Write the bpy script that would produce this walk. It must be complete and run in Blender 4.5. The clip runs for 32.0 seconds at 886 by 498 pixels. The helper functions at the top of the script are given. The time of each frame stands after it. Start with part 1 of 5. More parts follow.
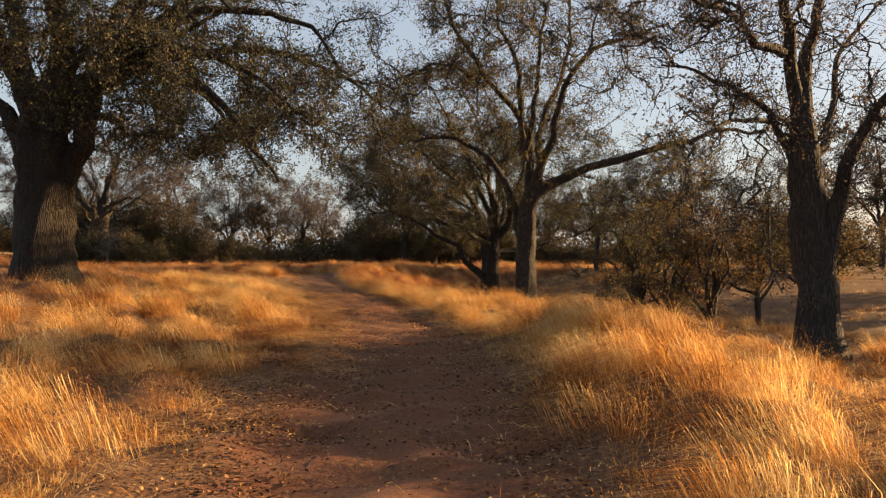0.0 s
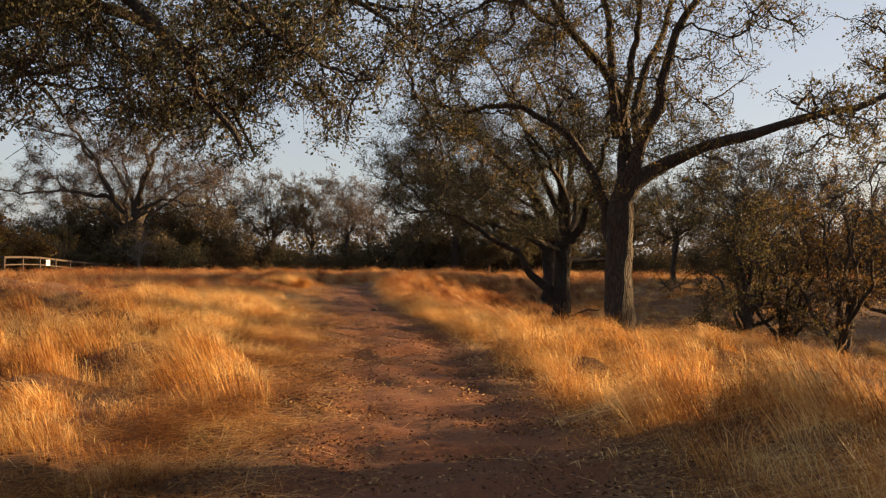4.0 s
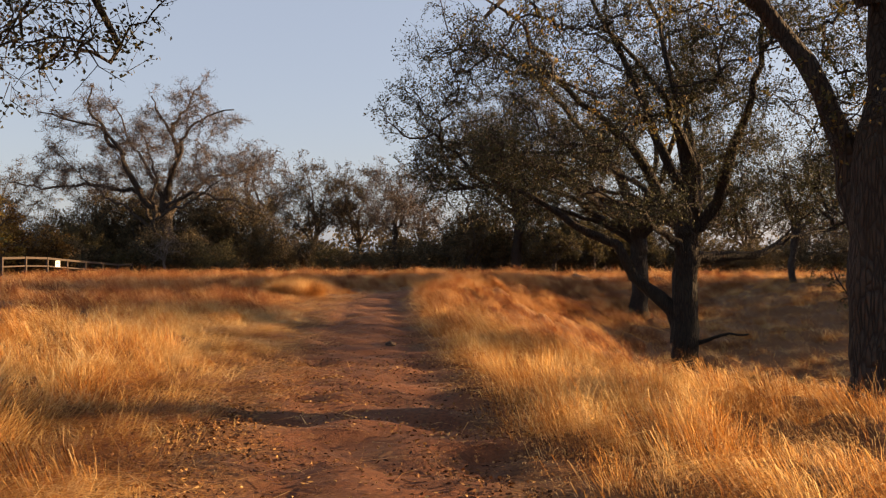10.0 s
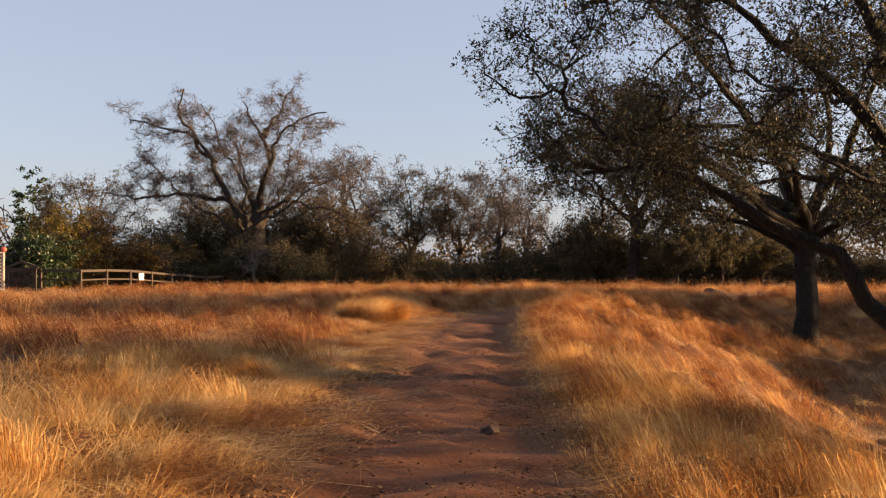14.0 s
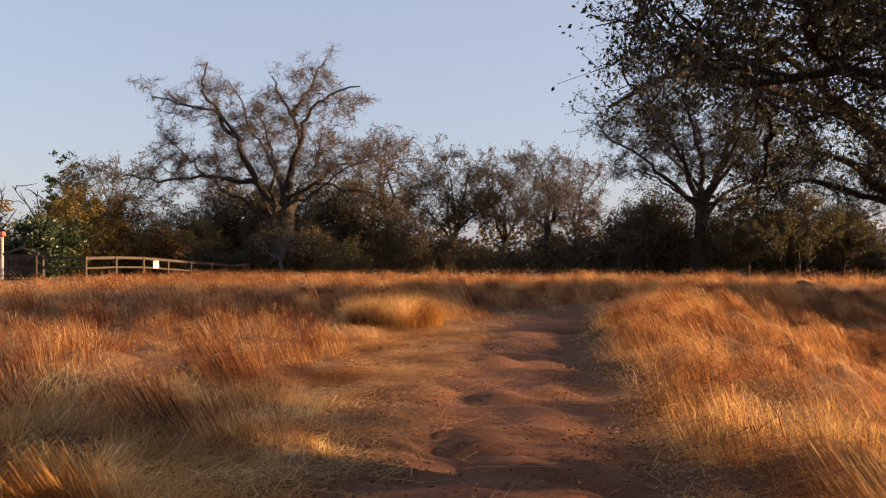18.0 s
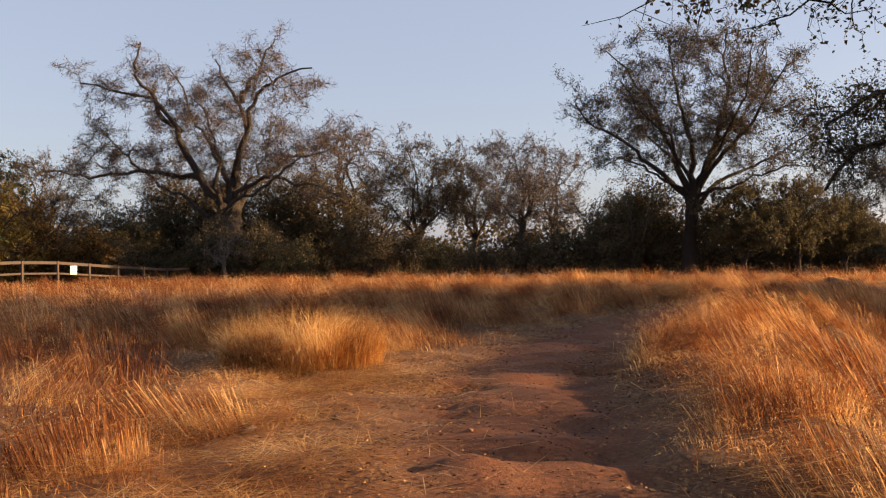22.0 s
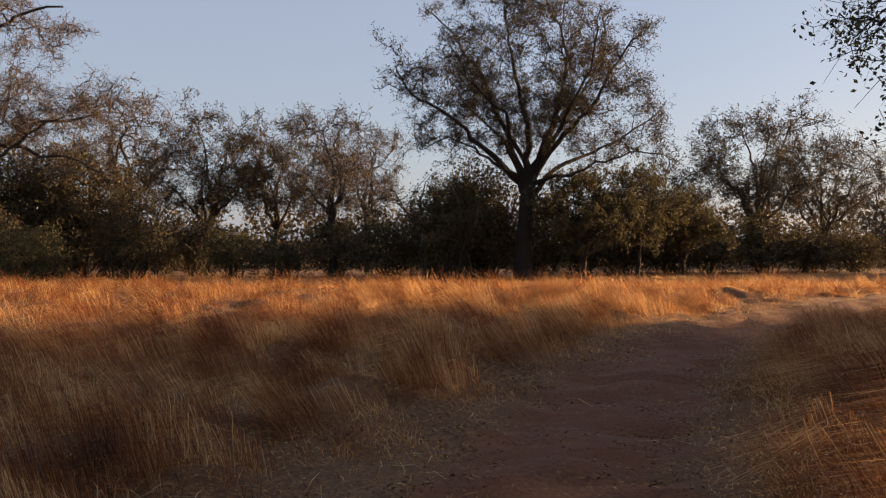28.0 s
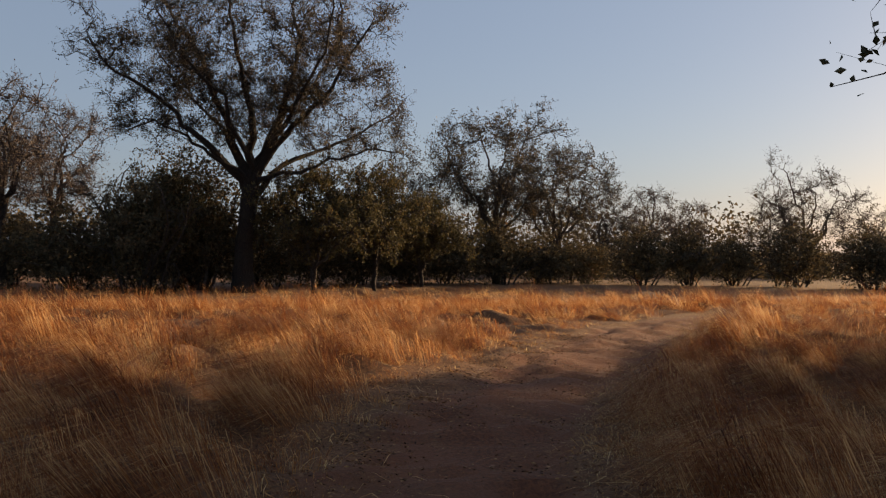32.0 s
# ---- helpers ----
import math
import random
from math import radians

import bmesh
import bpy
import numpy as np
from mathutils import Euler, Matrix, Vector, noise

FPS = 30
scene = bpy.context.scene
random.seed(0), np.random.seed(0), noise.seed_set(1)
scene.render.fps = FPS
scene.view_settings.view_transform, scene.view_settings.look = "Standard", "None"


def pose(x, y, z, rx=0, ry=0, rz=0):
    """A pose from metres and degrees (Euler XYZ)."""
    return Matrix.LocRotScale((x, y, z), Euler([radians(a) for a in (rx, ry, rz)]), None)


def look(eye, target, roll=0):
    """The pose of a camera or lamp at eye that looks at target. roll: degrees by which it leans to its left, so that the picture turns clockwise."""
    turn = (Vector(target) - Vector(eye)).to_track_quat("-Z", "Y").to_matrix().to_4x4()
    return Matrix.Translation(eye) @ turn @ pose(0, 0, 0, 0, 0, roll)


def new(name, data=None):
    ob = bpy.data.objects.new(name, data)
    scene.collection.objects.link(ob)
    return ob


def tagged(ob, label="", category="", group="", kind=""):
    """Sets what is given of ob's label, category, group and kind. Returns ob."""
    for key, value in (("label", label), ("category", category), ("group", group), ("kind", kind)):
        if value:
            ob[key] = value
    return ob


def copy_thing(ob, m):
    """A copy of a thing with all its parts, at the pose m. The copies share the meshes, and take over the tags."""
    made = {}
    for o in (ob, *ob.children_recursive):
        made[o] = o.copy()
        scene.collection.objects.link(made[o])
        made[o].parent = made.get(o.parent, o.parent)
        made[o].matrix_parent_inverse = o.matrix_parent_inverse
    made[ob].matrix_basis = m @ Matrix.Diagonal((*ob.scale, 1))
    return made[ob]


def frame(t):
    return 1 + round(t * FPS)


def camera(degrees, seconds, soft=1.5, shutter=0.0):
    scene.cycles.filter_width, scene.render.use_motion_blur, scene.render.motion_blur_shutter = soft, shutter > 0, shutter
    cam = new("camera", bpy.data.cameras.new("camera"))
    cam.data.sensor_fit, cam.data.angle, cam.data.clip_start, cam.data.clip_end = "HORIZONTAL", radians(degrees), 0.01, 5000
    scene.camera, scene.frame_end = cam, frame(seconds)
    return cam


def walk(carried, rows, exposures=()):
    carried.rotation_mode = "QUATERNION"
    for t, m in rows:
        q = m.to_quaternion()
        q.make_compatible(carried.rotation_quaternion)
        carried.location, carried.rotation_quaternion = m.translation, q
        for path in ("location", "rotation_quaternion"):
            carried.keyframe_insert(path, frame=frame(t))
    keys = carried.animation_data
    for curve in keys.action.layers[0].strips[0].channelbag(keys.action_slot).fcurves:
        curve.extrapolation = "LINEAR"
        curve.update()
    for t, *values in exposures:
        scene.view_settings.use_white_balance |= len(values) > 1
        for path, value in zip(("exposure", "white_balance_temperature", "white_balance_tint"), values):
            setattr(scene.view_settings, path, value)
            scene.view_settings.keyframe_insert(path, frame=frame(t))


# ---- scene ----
cam = camera(54.9, 32.0, soft=1.2)
METRES, EYE, TILT, LEAN, TURN = 48.0, 1.45, 0.0, 0.0, 0.0
ROWS = [
    (0.0, 0.0, 0.0, 0.0, 0.0, 0.0, -0.0),
    (0.5, -0.0002, 0.0183, -0.0006, 0.11, -0.09, -0.08),
    (1.0, 0.0003, 0.036, -0.0005, 0.22, -0.06, -0.12),
    (1.5, -0.0006, 0.0534, -0.0007, 0.17, -0.03, -0.25),
    (2.0, -0.0012, 0.0703, -0.0012, 0.21, 0.01, -0.31),
    (2.5, -0.0015, 0.0866, -0.0005, 0.57, 0.09, -0.61),
    (3.0, -0.0032, 0.1034, 0.0004, 1.03, 0.19, -0.98),
    (3.5, -0.0038, 0.1201, 0.0011, 2.78, 0.5, -0.78),
    (5.5, -0.007, 0.1874, 0.0005, 4.04, -0.47, -0.09),
    (6.0, -0.0083, 0.2033, 0.0003, 4.28, -0.6, -0.21),
    (6.5, -0.0088, 0.2195, -0.0, 4.35, -0.68, -0.24),
    (7.0, -0.0089, 0.2349, -0.0001, 4.4, -0.67, -0.21),
    (7.5, -0.0099, 0.2501, 0.0006, 4.38, -0.77, -0.24),
    (8.0, -0.0101, 0.2652, 0.0016, 4.54, -0.82, -0.25),
    (8.5, -0.0117, 0.2808, 0.0018, 4.51, -0.8, -0.24),
    (9.0, -0.0125, 0.2961, 0.0014, 5.65, -0.34, -0.11),
    (9.5, -0.0149, 0.3118, 0.0008, 6.62, -0.05, -0.08),
    (10.0, -0.0164, 0.327, 0.0007, 7.44, 0.18, 0.08),
    (10.5, -0.0192, 0.3424, 0.0001, 9.51, 0.57, 0.21),
    (11.0, -0.0217, 0.3573, -0.0001, 9.77, 0.52, 0.24),
    (11.5, -0.024, 0.3721, 0.0003, 10.49, 0.58, 0.22),
    (12.0, -0.0267, 0.387, 0.0009, 10.6, 0.67, 0.19),
    (12.5, -0.0286, 0.4017, 0.0014, 10.86, 0.64, 0.11),
    (13.0, -0.0322, 0.4171, 0.0019, 11.01, 0.68, 0.16),
    (13.5, -0.035, 0.4318, 0.0019, 13.04, 0.87, 0.41),
    (14.0, -0.0388, 0.4471, 0.0015, 14.38, 0.9, 0.26),
    (14.5, -0.0418, 0.4618, 0.0013, 14.72, 0.98, 0.24),
    (16.5, -0.0549, 0.5177, 0.0005, 16.65, 0.21, -0.0),
    (17.0, -0.0591, 0.5321, 0.0007, 17.13, 0.08, 0.08),
    (17.5, -0.065, 0.5467, 0.0007, 17.16, 0.06, 0.11),
    (18.0, -0.0691, 0.5613, 0.0005, 17.26, 0.11, 0.13),
    (18.5, -0.0741, 0.5768, -0.0002, 17.05, 0.71, 0.01),
    (19.0, -0.0782, 0.5928, -0.0013, 16.79, 0.91, -0.01),
    (19.5, -0.0823, 0.609, -0.0016, 14.62, 1.44, -0.23),
    (20.0, -0.0853, 0.6253, -0.0026, 12.59, 1.44, -0.2),
    (20.5, -0.0888, 0.6406, -0.0029, 12.76, 1.27, -0.09),
    (21.0, -0.0923, 0.656, -0.0032, 12.91, 0.85, 0.19),
    (21.5, -0.0959, 0.6712, -0.0031, 15.01, 0.35, 0.84),
    (22.0, -0.1002, 0.6858, -0.0026, 15.22, 0.18, 0.93),
    (22.5, -0.1029, 0.7009, -0.0025, 15.34, 0.03, 0.96),
    (23.0, -0.106, 0.7174, -0.0024, 14.57, -0.19, 0.87),
    (23.5, -0.1084, 0.7331, -0.0028, 14.15, -0.39, 0.79),
    (24.0, -0.1122, 0.749, -0.0029, 14.02, -0.44, 0.66),
    (24.5, -0.1145, 0.7655, -0.0029, 13.93, -0.35, 0.71),
    (26.5, -0.1261, 0.8193, 0.0001, 9.33, -0.55, -0.2),
    (27.0, -0.1282, 0.8361, 0.001, 8.87, -0.56, -0.24),
    (27.5, -0.1306, 0.8518, 0.0019, 5.05, -0.58, -0.26),
    (28.0, -0.131, 0.8672, 0.0021, 2.49, -0.66, 0.21),
    (28.5, -0.1317, 0.8835, 0.002, -0.2, -0.77, -0.18),
    (29.0, -0.1301, 0.8983, 0.0018, -3.65, -1.48, 0.01),
    (29.5, -0.1284, 0.9133, 0.0017, -5.8, -1.08, -0.16),
    (30.0, -0.126, 0.9273, 0.0016, -8.85, -0.66, -0.31),
    (30.5, -0.123, 0.9416, 0.0019, -9.39, -0.56, -0.12),
    (31.0, -0.1208, 0.9551, 0.0026, -11.22, -0.96, -0.07),
    (31.5, -0.1174, 0.9691, 0.0031, -11.73, -1.01, -0.14),
    (32.0, -0.1144, 0.9842, 0.0032, -15.29, -0.19, -0.81),
]
EXPOSURES = ((0.0, 1.6, 9500, 22), (3.0, 1.55, 9700, 24), (6.0, 1.5, 9700, 25), (9.0, 1.5, 9200, 27), (13.0, 1.6, 8800, 28), (19.0, 1.56, 8600, 29), (24.0, 1.57, 8800, 29), (27.0, 1.43, 8700, 28), (30.0, 1.13, 8350, 25), (32.0, 0.84, 7900, 22))
walk(cam, [(t, pose(0, 0, EYE, TILT, LEAN, TURN) @ pose(METRES * x, METRES * y, METRES * z, 90 + pitch, roll, yaw)) for t, x, y, z, yaw, pitch, roll in ROWS], EXPOSURES)


# ---- world, sun, exposure ----
world = bpy.data.worlds.new("sky")
scene.world = world
world.use_nodes = True
wn = world.node_tree.nodes
sky = wn.new("ShaderNodeTexSky")
sky.sky_type, sky.sun_disc = "NISHITA", False
sky.sun_elevation, sky.sun_rotation = radians(11.5), radians(70)
sky.altitude, sky.air_density, sky.dust_density, sky.ozone_density = 100, 1.0, 1.4, 3.0
haze = wn.new("ShaderNodeMix")
haze.data_type, haze.blend_type = "RGBA", "MIX"
haze.inputs[0].default_value = 0.55
haze.inputs[7].default_value = (1.85, 2.85, 4.2, 1)
world.node_tree.links.new(sky.outputs[0], haze.inputs[6])
world.node_tree.links.new(haze.outputs[2], wn["Background"].inputs[0])
wn["Background"].inputs[1].default_value = 0.079
sun = new("sun", bpy.data.lights.new("sun", "SUN"))
sun.data.energy, sun.data.angle, sun.data.color = 5.0, radians(0.6), (1.0, 0.80, 0.48)
sun.matrix_world = look((60 * math.cos(radians(20)), 60 * math.sin(radians(20)), 60 * math.tan(radians(11.5))), (0, 0, 0))



# ---- materials ----
def nodes_of(name):
    m = bpy.data.materials.new(name)
    m.use_nodes = True
    t = m.node_tree
    return m, t, t.nodes["Principled BSDF"]


def noise_tex(t, scale, detail=4.0, rough=0.55, stretch=None, vec="Object"):
    n = t.nodes.new("ShaderNodeTexNoise")
    n.inputs["Scale"].default_value, n.inputs["Detail"].default_value, n.inputs["Roughness"].default_value = scale, detail, rough
    c = t.nodes.new("ShaderNodeTexCoord")
    if stretch:
        mp = t.nodes.new("ShaderNodeMapping")
        mp.inputs["Scale"].default_value = stretch
        t.links.new(c.outputs[vec], mp.inputs[0])
        t.links.new(mp.outputs[0], n.inputs["Vector"])
    else:
        t.links.new(c.outputs[vec], n.inputs["Vector"])
    return n.outputs["Fac"]


def ramp(t, fac, stops):
    r = t.nodes.new("ShaderNodeValToRGB")
    while len(r.color_ramp.elements) < len(stops):
        r.color_ramp.elements.new(0.5)
    for e, (p, c) in zip(r.color_ramp.elements, stops):
        e.position, e.color = p, (*c, 1)
    t.links.new(fac, r.inputs[0])
    return r.outputs[0]


def mixed(t, fac, a, b, mode="MIX"):
    m = t.nodes.new("ShaderNodeMix")
    m.data_type, m.blend_type = "RGBA", mode
    for sock, v in ((m.inputs[0], fac), (m.inputs[6], a), (m.inputs[7], b)):
        if isinstance(v, bpy.types.NodeSocket):
            t.links.new(v, sock)
        elif isinstance(v, tuple):
            sock.default_value = (*v, 1)
        else:
            sock.default_value = v
    return m.outputs[2]


def bumped(t, bsdf, height, strength, dist):
    b = t.nodes.new("ShaderNodeBump")
    b.inputs["Strength"].default_value, b.inputs["Distance"].default_value = strength, dist
    t.links.new(height, b.inputs["Height"])
    t.links.new(b.outputs[0], bsdf.inputs["Normal"])


def bark_material(name, dark, light):
    m, t, b = nodes_of(name)
    c = t.nodes.new("ShaderNodeTexCoord")
    mp = t.nodes.new("ShaderNodeMapping")
    mp.inputs["Scale"].default_value = (1, 1, 0.13)
    t.links.new(c.outputs["Object"], mp.inputs[0])
    v = t.nodes.new("ShaderNodeTexVoronoi")
    v.feature = "DISTANCE_TO_EDGE"
    v.inputs["Scale"].default_value = 26
    fine = noise_tex(t, 12, 6, 0.7, (1, 1, 0.3))
    t.links.new(mp.outputs[0], v.inputs["Vector"])
    ridge = ramp(t, v.outputs["Distance"], [(0.0, (0.1, 0.1, 0.1)), (0.22, (1, 1, 1))])
    rough = mixed(t, 0.55, ridge, ramp(t, fine, [(0.3, (0.1, 0.1, 0.1)), (0.7, (1, 1, 1))]), "MULTIPLY")
    broad = noise_tex(t, 1.3, 3, 0.5)
    col = mixed(t, rough, dark, light)
    col = mixed(t, ramp(t, broad, [(0.5, (0, 0, 0)), (0.72, (0.5, 0.5, 0.5))]), col, tuple(0.5 * a + 0.5 * g for a, g in zip(light, (0.06, 0.058, 0.036))))
    t.links.new(col, b.inputs["Base Color"])
    b.inputs["Roughness"].default_value = 0.95
    bumped(t, b, rough, 1.0, 0.06)
    return m


def leafy(name, stops, through_light=0.35, rough=0.6, patch=0.6, gain=0.9, own=1.0):
    """Leaves and blades: a colour of their own each, and some light passing through."""
    m, t, b = nodes_of(name)
    g = t.nodes.new("ShaderNodeNewGeometry")
    broad = noise_tex(t, patch, 3, 0.6)
    mx = t.nodes.new("ShaderNodeMath")
    mx.operation = "MULTIPLY_ADD"
    mx.inputs[1].default_value, mx.inputs[2].default_value = gain, 0.5 * (1 - own) - 0.47 * gain
    t.links.new(broad, mx.inputs[0])
    ad = t.nodes.new("ShaderNodeMath")
    ad.operation, ad.use_clamp = "MULTIPLY_ADD", True
    ad.inputs[1].default_value = own
    t.links.new(g.outputs["Random Per Island"], ad.inputs[0])
    t.links.new(mx.outputs[0], ad.inputs[2])
    col = ramp(t, ad.outputs[0], stops)
    t.links.new(col, b.inputs["Base Color"])
    b.inputs["Roughness"].default_value = rough
    b.inputs["Specular IOR Level"].default_value = 0.25
    tr = t.nodes.new("ShaderNodeBsdfTranslucent")
    t.links.new(col, tr.inputs[0])
    ms = t.nodes.new("ShaderNodeMixShader")
    ms.inputs[0].default_value = through_light
    t.links.new(b.outputs[0], ms.inputs[1])
    t.links.new(tr.outputs[0], ms.inputs[2])
    t.links.new(ms.outputs[0], t.nodes["Material Output"].inputs[0])
    return m


def plain(name, colour, rough=0.8, vary=0.25, scale=6, stretch=None):
    m, t, b = nodes_of(name)
    n = noise_tex(t, scale, 5, 0.6, stretch)
    lo, hi = tuple(c * (1 - vary) for c in colour), tuple(min(1, c * (1 + vary)) for c in colour)
    t.links.new(ramp(t, n, [(0.3, lo), (0.7, hi)]), b.inputs["Base Color"])
    b.inputs["Roughness"].default_value = rough
    bumped(t, b, n, 0.4, 0.02)
    return m


BARK = bark_material("oak bark", (0.022, 0.016, 0.013), (0.085, 0.063, 0.05))
BARK_DARK = bark_material("old dark oak bark", (0.014, 0.010, 0.008), (0.052, 0.036, 0.027))
BARK_PALE = bark_material("pale oak bark", (0.06, 0.05, 0.044), (0.22, 0.18, 0.155))
LEAF_GREEN = leafy("green oak leaves", [(0.0, (0.032, 0.036, 0.019)), (0.55, (0.055, 0.057, 0.028)), (0.88, (0.078, 0.068, 0.031)), (1.0, (0.125, 0.082, 0.034))], 0.22)
LEAF_OLIVE = leafy("olive oak leaves", [(0.0, (0.05, 0.048, 0.02)), (0.5, (0.10, 0.088, 0.03)), (0.8, (0.17, 0.12, 0.04)), (1.0, (0.24, 0.15, 0.05))])
LEAF_BROWN = leafy("withered oak leaves", [(0.0, (0.05, 0.038, 0.033)), (0.5, (0.095, 0.07, 0.058)), (0.85, (0.15, 0.105, 0.082)), (1.0, (0.10, 0.085, 0.052))])
LEAF_DUSK = leafy("dusky olive leaves", [(0.0, (0.045, 0.039, 0.019)), (0.5, (0.085, 0.072, 0.031)), (0.85, (0.12, 0.094, 0.04)), (1.0, (0.17, 0.11, 0.045))], 0.3, 0.7)
LEAF_UMBER = leafy("dull olive-brown oak leaves", [(0.0, (0.045, 0.037, 0.024)), (0.5, (0.075, 0.058, 0.036)), (0.85, (0.11, 0.08, 0.046)), (1.0, (0.15, 0.098, 0.05))], 0.3)
LEAF_RUST = leafy("rust coloured leaves", [(0.0, (0.06, 0.032, 0.013)), (0.5, (0.13, 0.068, 0.02)), (1.0, (0.22, 0.125, 0.032))])
LEAF_GOLD = leafy("yellowing leaves", [(0.0, (0.08, 0.058, 0.017)), (0.5, (0.17, 0.115, 0.03)), (1.0, (0.28, 0.19, 0.045))])
LEAF_DARK = leafy("dark evergreen leaves", [(0.0, (0.010, 0.020, 0.010)), (0.6, (0.022, 0.042, 0.017)), (1.0, (0.05, 0.07, 0.03))], 0.15, 0.4)
BRUSH = leafy("dusky undergrowth leaves", [(0.0, (0.05, 0.041, 0.026)), (0.5, (0.088, 0.07, 0.042)), (0.85, (0.125, 0.098, 0.054)), (1.0, (0.17, 0.105, 0.054))], 0.3, 0.8)
STRAW = leafy("dry straw grass", [(0.0, (0.10, 0.029, 0.008)), (0.32, (0.34, 0.124, 0.034)), (0.66, (0.61, 0.30, 0.094)), (1.0, (0.88, 0.64, 0.32))], 0.55, 0.5, 1.25, 2.5, 0.7)
# STRAW darker and redder: shade and a warmer cast put into the grass colour
STRAW_SHADED = leafy("dry grass reddened for shade", [(0.0, (0.05, 0.012, 0.004)), (0.38, (0.185, 0.052, 0.017)), (0.74, (0.40, 0.15, 0.050)), (1.0, (0.76, 0.47, 0.22))], 0.55, 0.5, 1.25, 2.5, 0.7)
SEED = leafy("pale oat husks", [(0.0, (0.42, 0.24, 0.085)), (0.6, (0.62, 0.41, 0.18)), (1.0, (0.80, 0.62, 0.36))], 0.4, 0.45)
BLEACHED = leafy("bleached fallen straw", [(0.0, (0.24, 0.115, 0.042)), (0.4, (0.50, 0.29, 0.115)), (0.75, (0.72, 0.49, 0.23)), (1.0, (0.86, 0.68, 0.40))], 0.5, 0.5, 1.25, 2.0, 0.7)
LITTER = leafy("dead leaves and chaff", [(0.0, (0.03, 0.011, 0.006)), (0.4, (0.11, 0.042, 0.017)), (0.78, (0.23, 0.10, 0.038)), (1.0, (0.43, 0.25, 0.105))], 0.1, 0.7)
TWIG = plain("greyish brown twigs", (0.08, 0.058, 0.048), 0.9, 0.35, 3)
# fence wood lowered in tone to stand for tree shade on it
FENCE = plain("weathered fence wood", (0.05, 0.033, 0.025), 0.85, 0.3, 8, (1, 1, 0.2))
STONE = plain("dark clod", (0.07, 0.042, 0.03), 0.95, 0.4, 14)
PEBBLE = plain("reddish pebble", (0.26, 0.13, 0.075), 0.9, 0.35, 30)
SIGN_WHITE = plain("white sign paint", (0.78, 0.76, 0.72), 0.5, 0.05)
LATTICE = plain("pale lattice paint", (0.62, 0.5, 0.42), 0.7, 0.12)
RED = plain("faded red paint", (0.55, 0.09, 0.07), 0.6, 0.15)


def ground_material():
    m, t, b = nodes_of("dry earth")
    a = t.nodes.new("ShaderNodeAttribute")
    a.attribute_name = "bare"
    grit = noise_tex(t, 26, 8, 0.75)
    patch = noise_tex(t, 1.1, 5, 0.6)
    fleck = noise_tex(t, 70, 3, 0.6)
    dirt = ramp(t, grit, [(0.32, (0.05, 0.0145, 0.005)), (0.5, (0.125, 0.037, 0.0125)), (0.68, (0.215, 0.069, 0.024))])
    dirt = mixed(t, ramp(t, patch, [(0.4, (0, 0, 0)), (0.68, (0.65, 0.65, 0.65))]), dirt, (0.16, 0.048, 0.016))
    dirt = mixed(t, ramp(t, fleck, [(0.66, (0, 0, 0)), (0.74, (0.5, 0.5, 0.5))]), dirt, (0.25, 0.13, 0.065))
    vor = t.nodes.new("ShaderNodeTexVoronoi")
    vor.inputs["Scale"].default_value = 34
    t.links.new(t.nodes["Texture Coordinate"].outputs["Object"], vor.inputs["Vector"])
    chip = t.nodes.new("ShaderNodeSeparateColor")
    t.links.new(vor.outputs["Color"], chip.inputs[0])
    bits = ramp(t, chip.outputs[0], [(0.0, (0.022, 0.008, 0.004)), (0.3, (0.075, 0.028, 0.012)), (0.7, (0.17, 0.072, 0.028)), (1.0, (0.40, 0.23, 0.095))])
    where = noise_tex(t, 2.3, 4, 0.65)
    dirt = mixed(t, ramp(t, where, [(0.5, (0, 0, 0)), (0.68, (0.35, 0.35, 0.35))]), dirt, bits)
    mat = noise_tex(t, 40, 6, 0.7, (1, 1, 0.25))
    thatch = ramp(t, mat, [(0.3, (0.04, 0.014, 0.005)), (0.5, (0.13, 0.05, 0.017)), (0.7, (0.29, 0.13, 0.046))])
    edge = t.nodes.new("ShaderNodeMath")
    edge.operation, edge.use_clamp = "MULTIPLY_ADD", True
    edge.inputs[1].default_value = 0.8
    t.links.new(patch, edge.inputs[0])
    off = t.nodes.new("ShaderNodeMath")
    off.operation = "MULTIPLY_ADD"
    off.inputs[1].default_value, off.inputs[2].default_value = 2.0, -0.9
    t.links.new(a.outputs["Fac"], off.inputs[0])
    t.links.new(off.outputs[0], edge.inputs[2])
    thatch = mixed(t, 0.3, thatch, bits)
    t.links.new(mixed(t, edge.outputs[0], thatch, dirt), b.inputs["Base Color"])
    b.inputs["Roughness"].default_value = 0.95
    bumped(t, b, grit, 0.6, 0.03)
    return m


EARTH = ground_material()


# ---- mesh helpers ----
def quads_mesh(name, V, Q, smooth=False):
    V, Q = np.asarray(V, np.float32).reshape(-1, 3), np.asarray(Q, np.int32)
    me = bpy.data.meshes.new(name)
    me.vertices.add(len(V)), me.loops.add(Q.size), me.polygons.add(len(Q))
    me.vertices.foreach_set("co", V.ravel())
    me.loops.foreach_set("vertex_index", Q.ravel())
    me.polygons.foreach_set("loop_start", np.arange(0, Q.size, Q.shape[1], dtype=np.int32))
    me.polygons.foreach_set("use_smooth", np.full(len(Q), smooth))
    me.update(calc_edges=True)
    return me


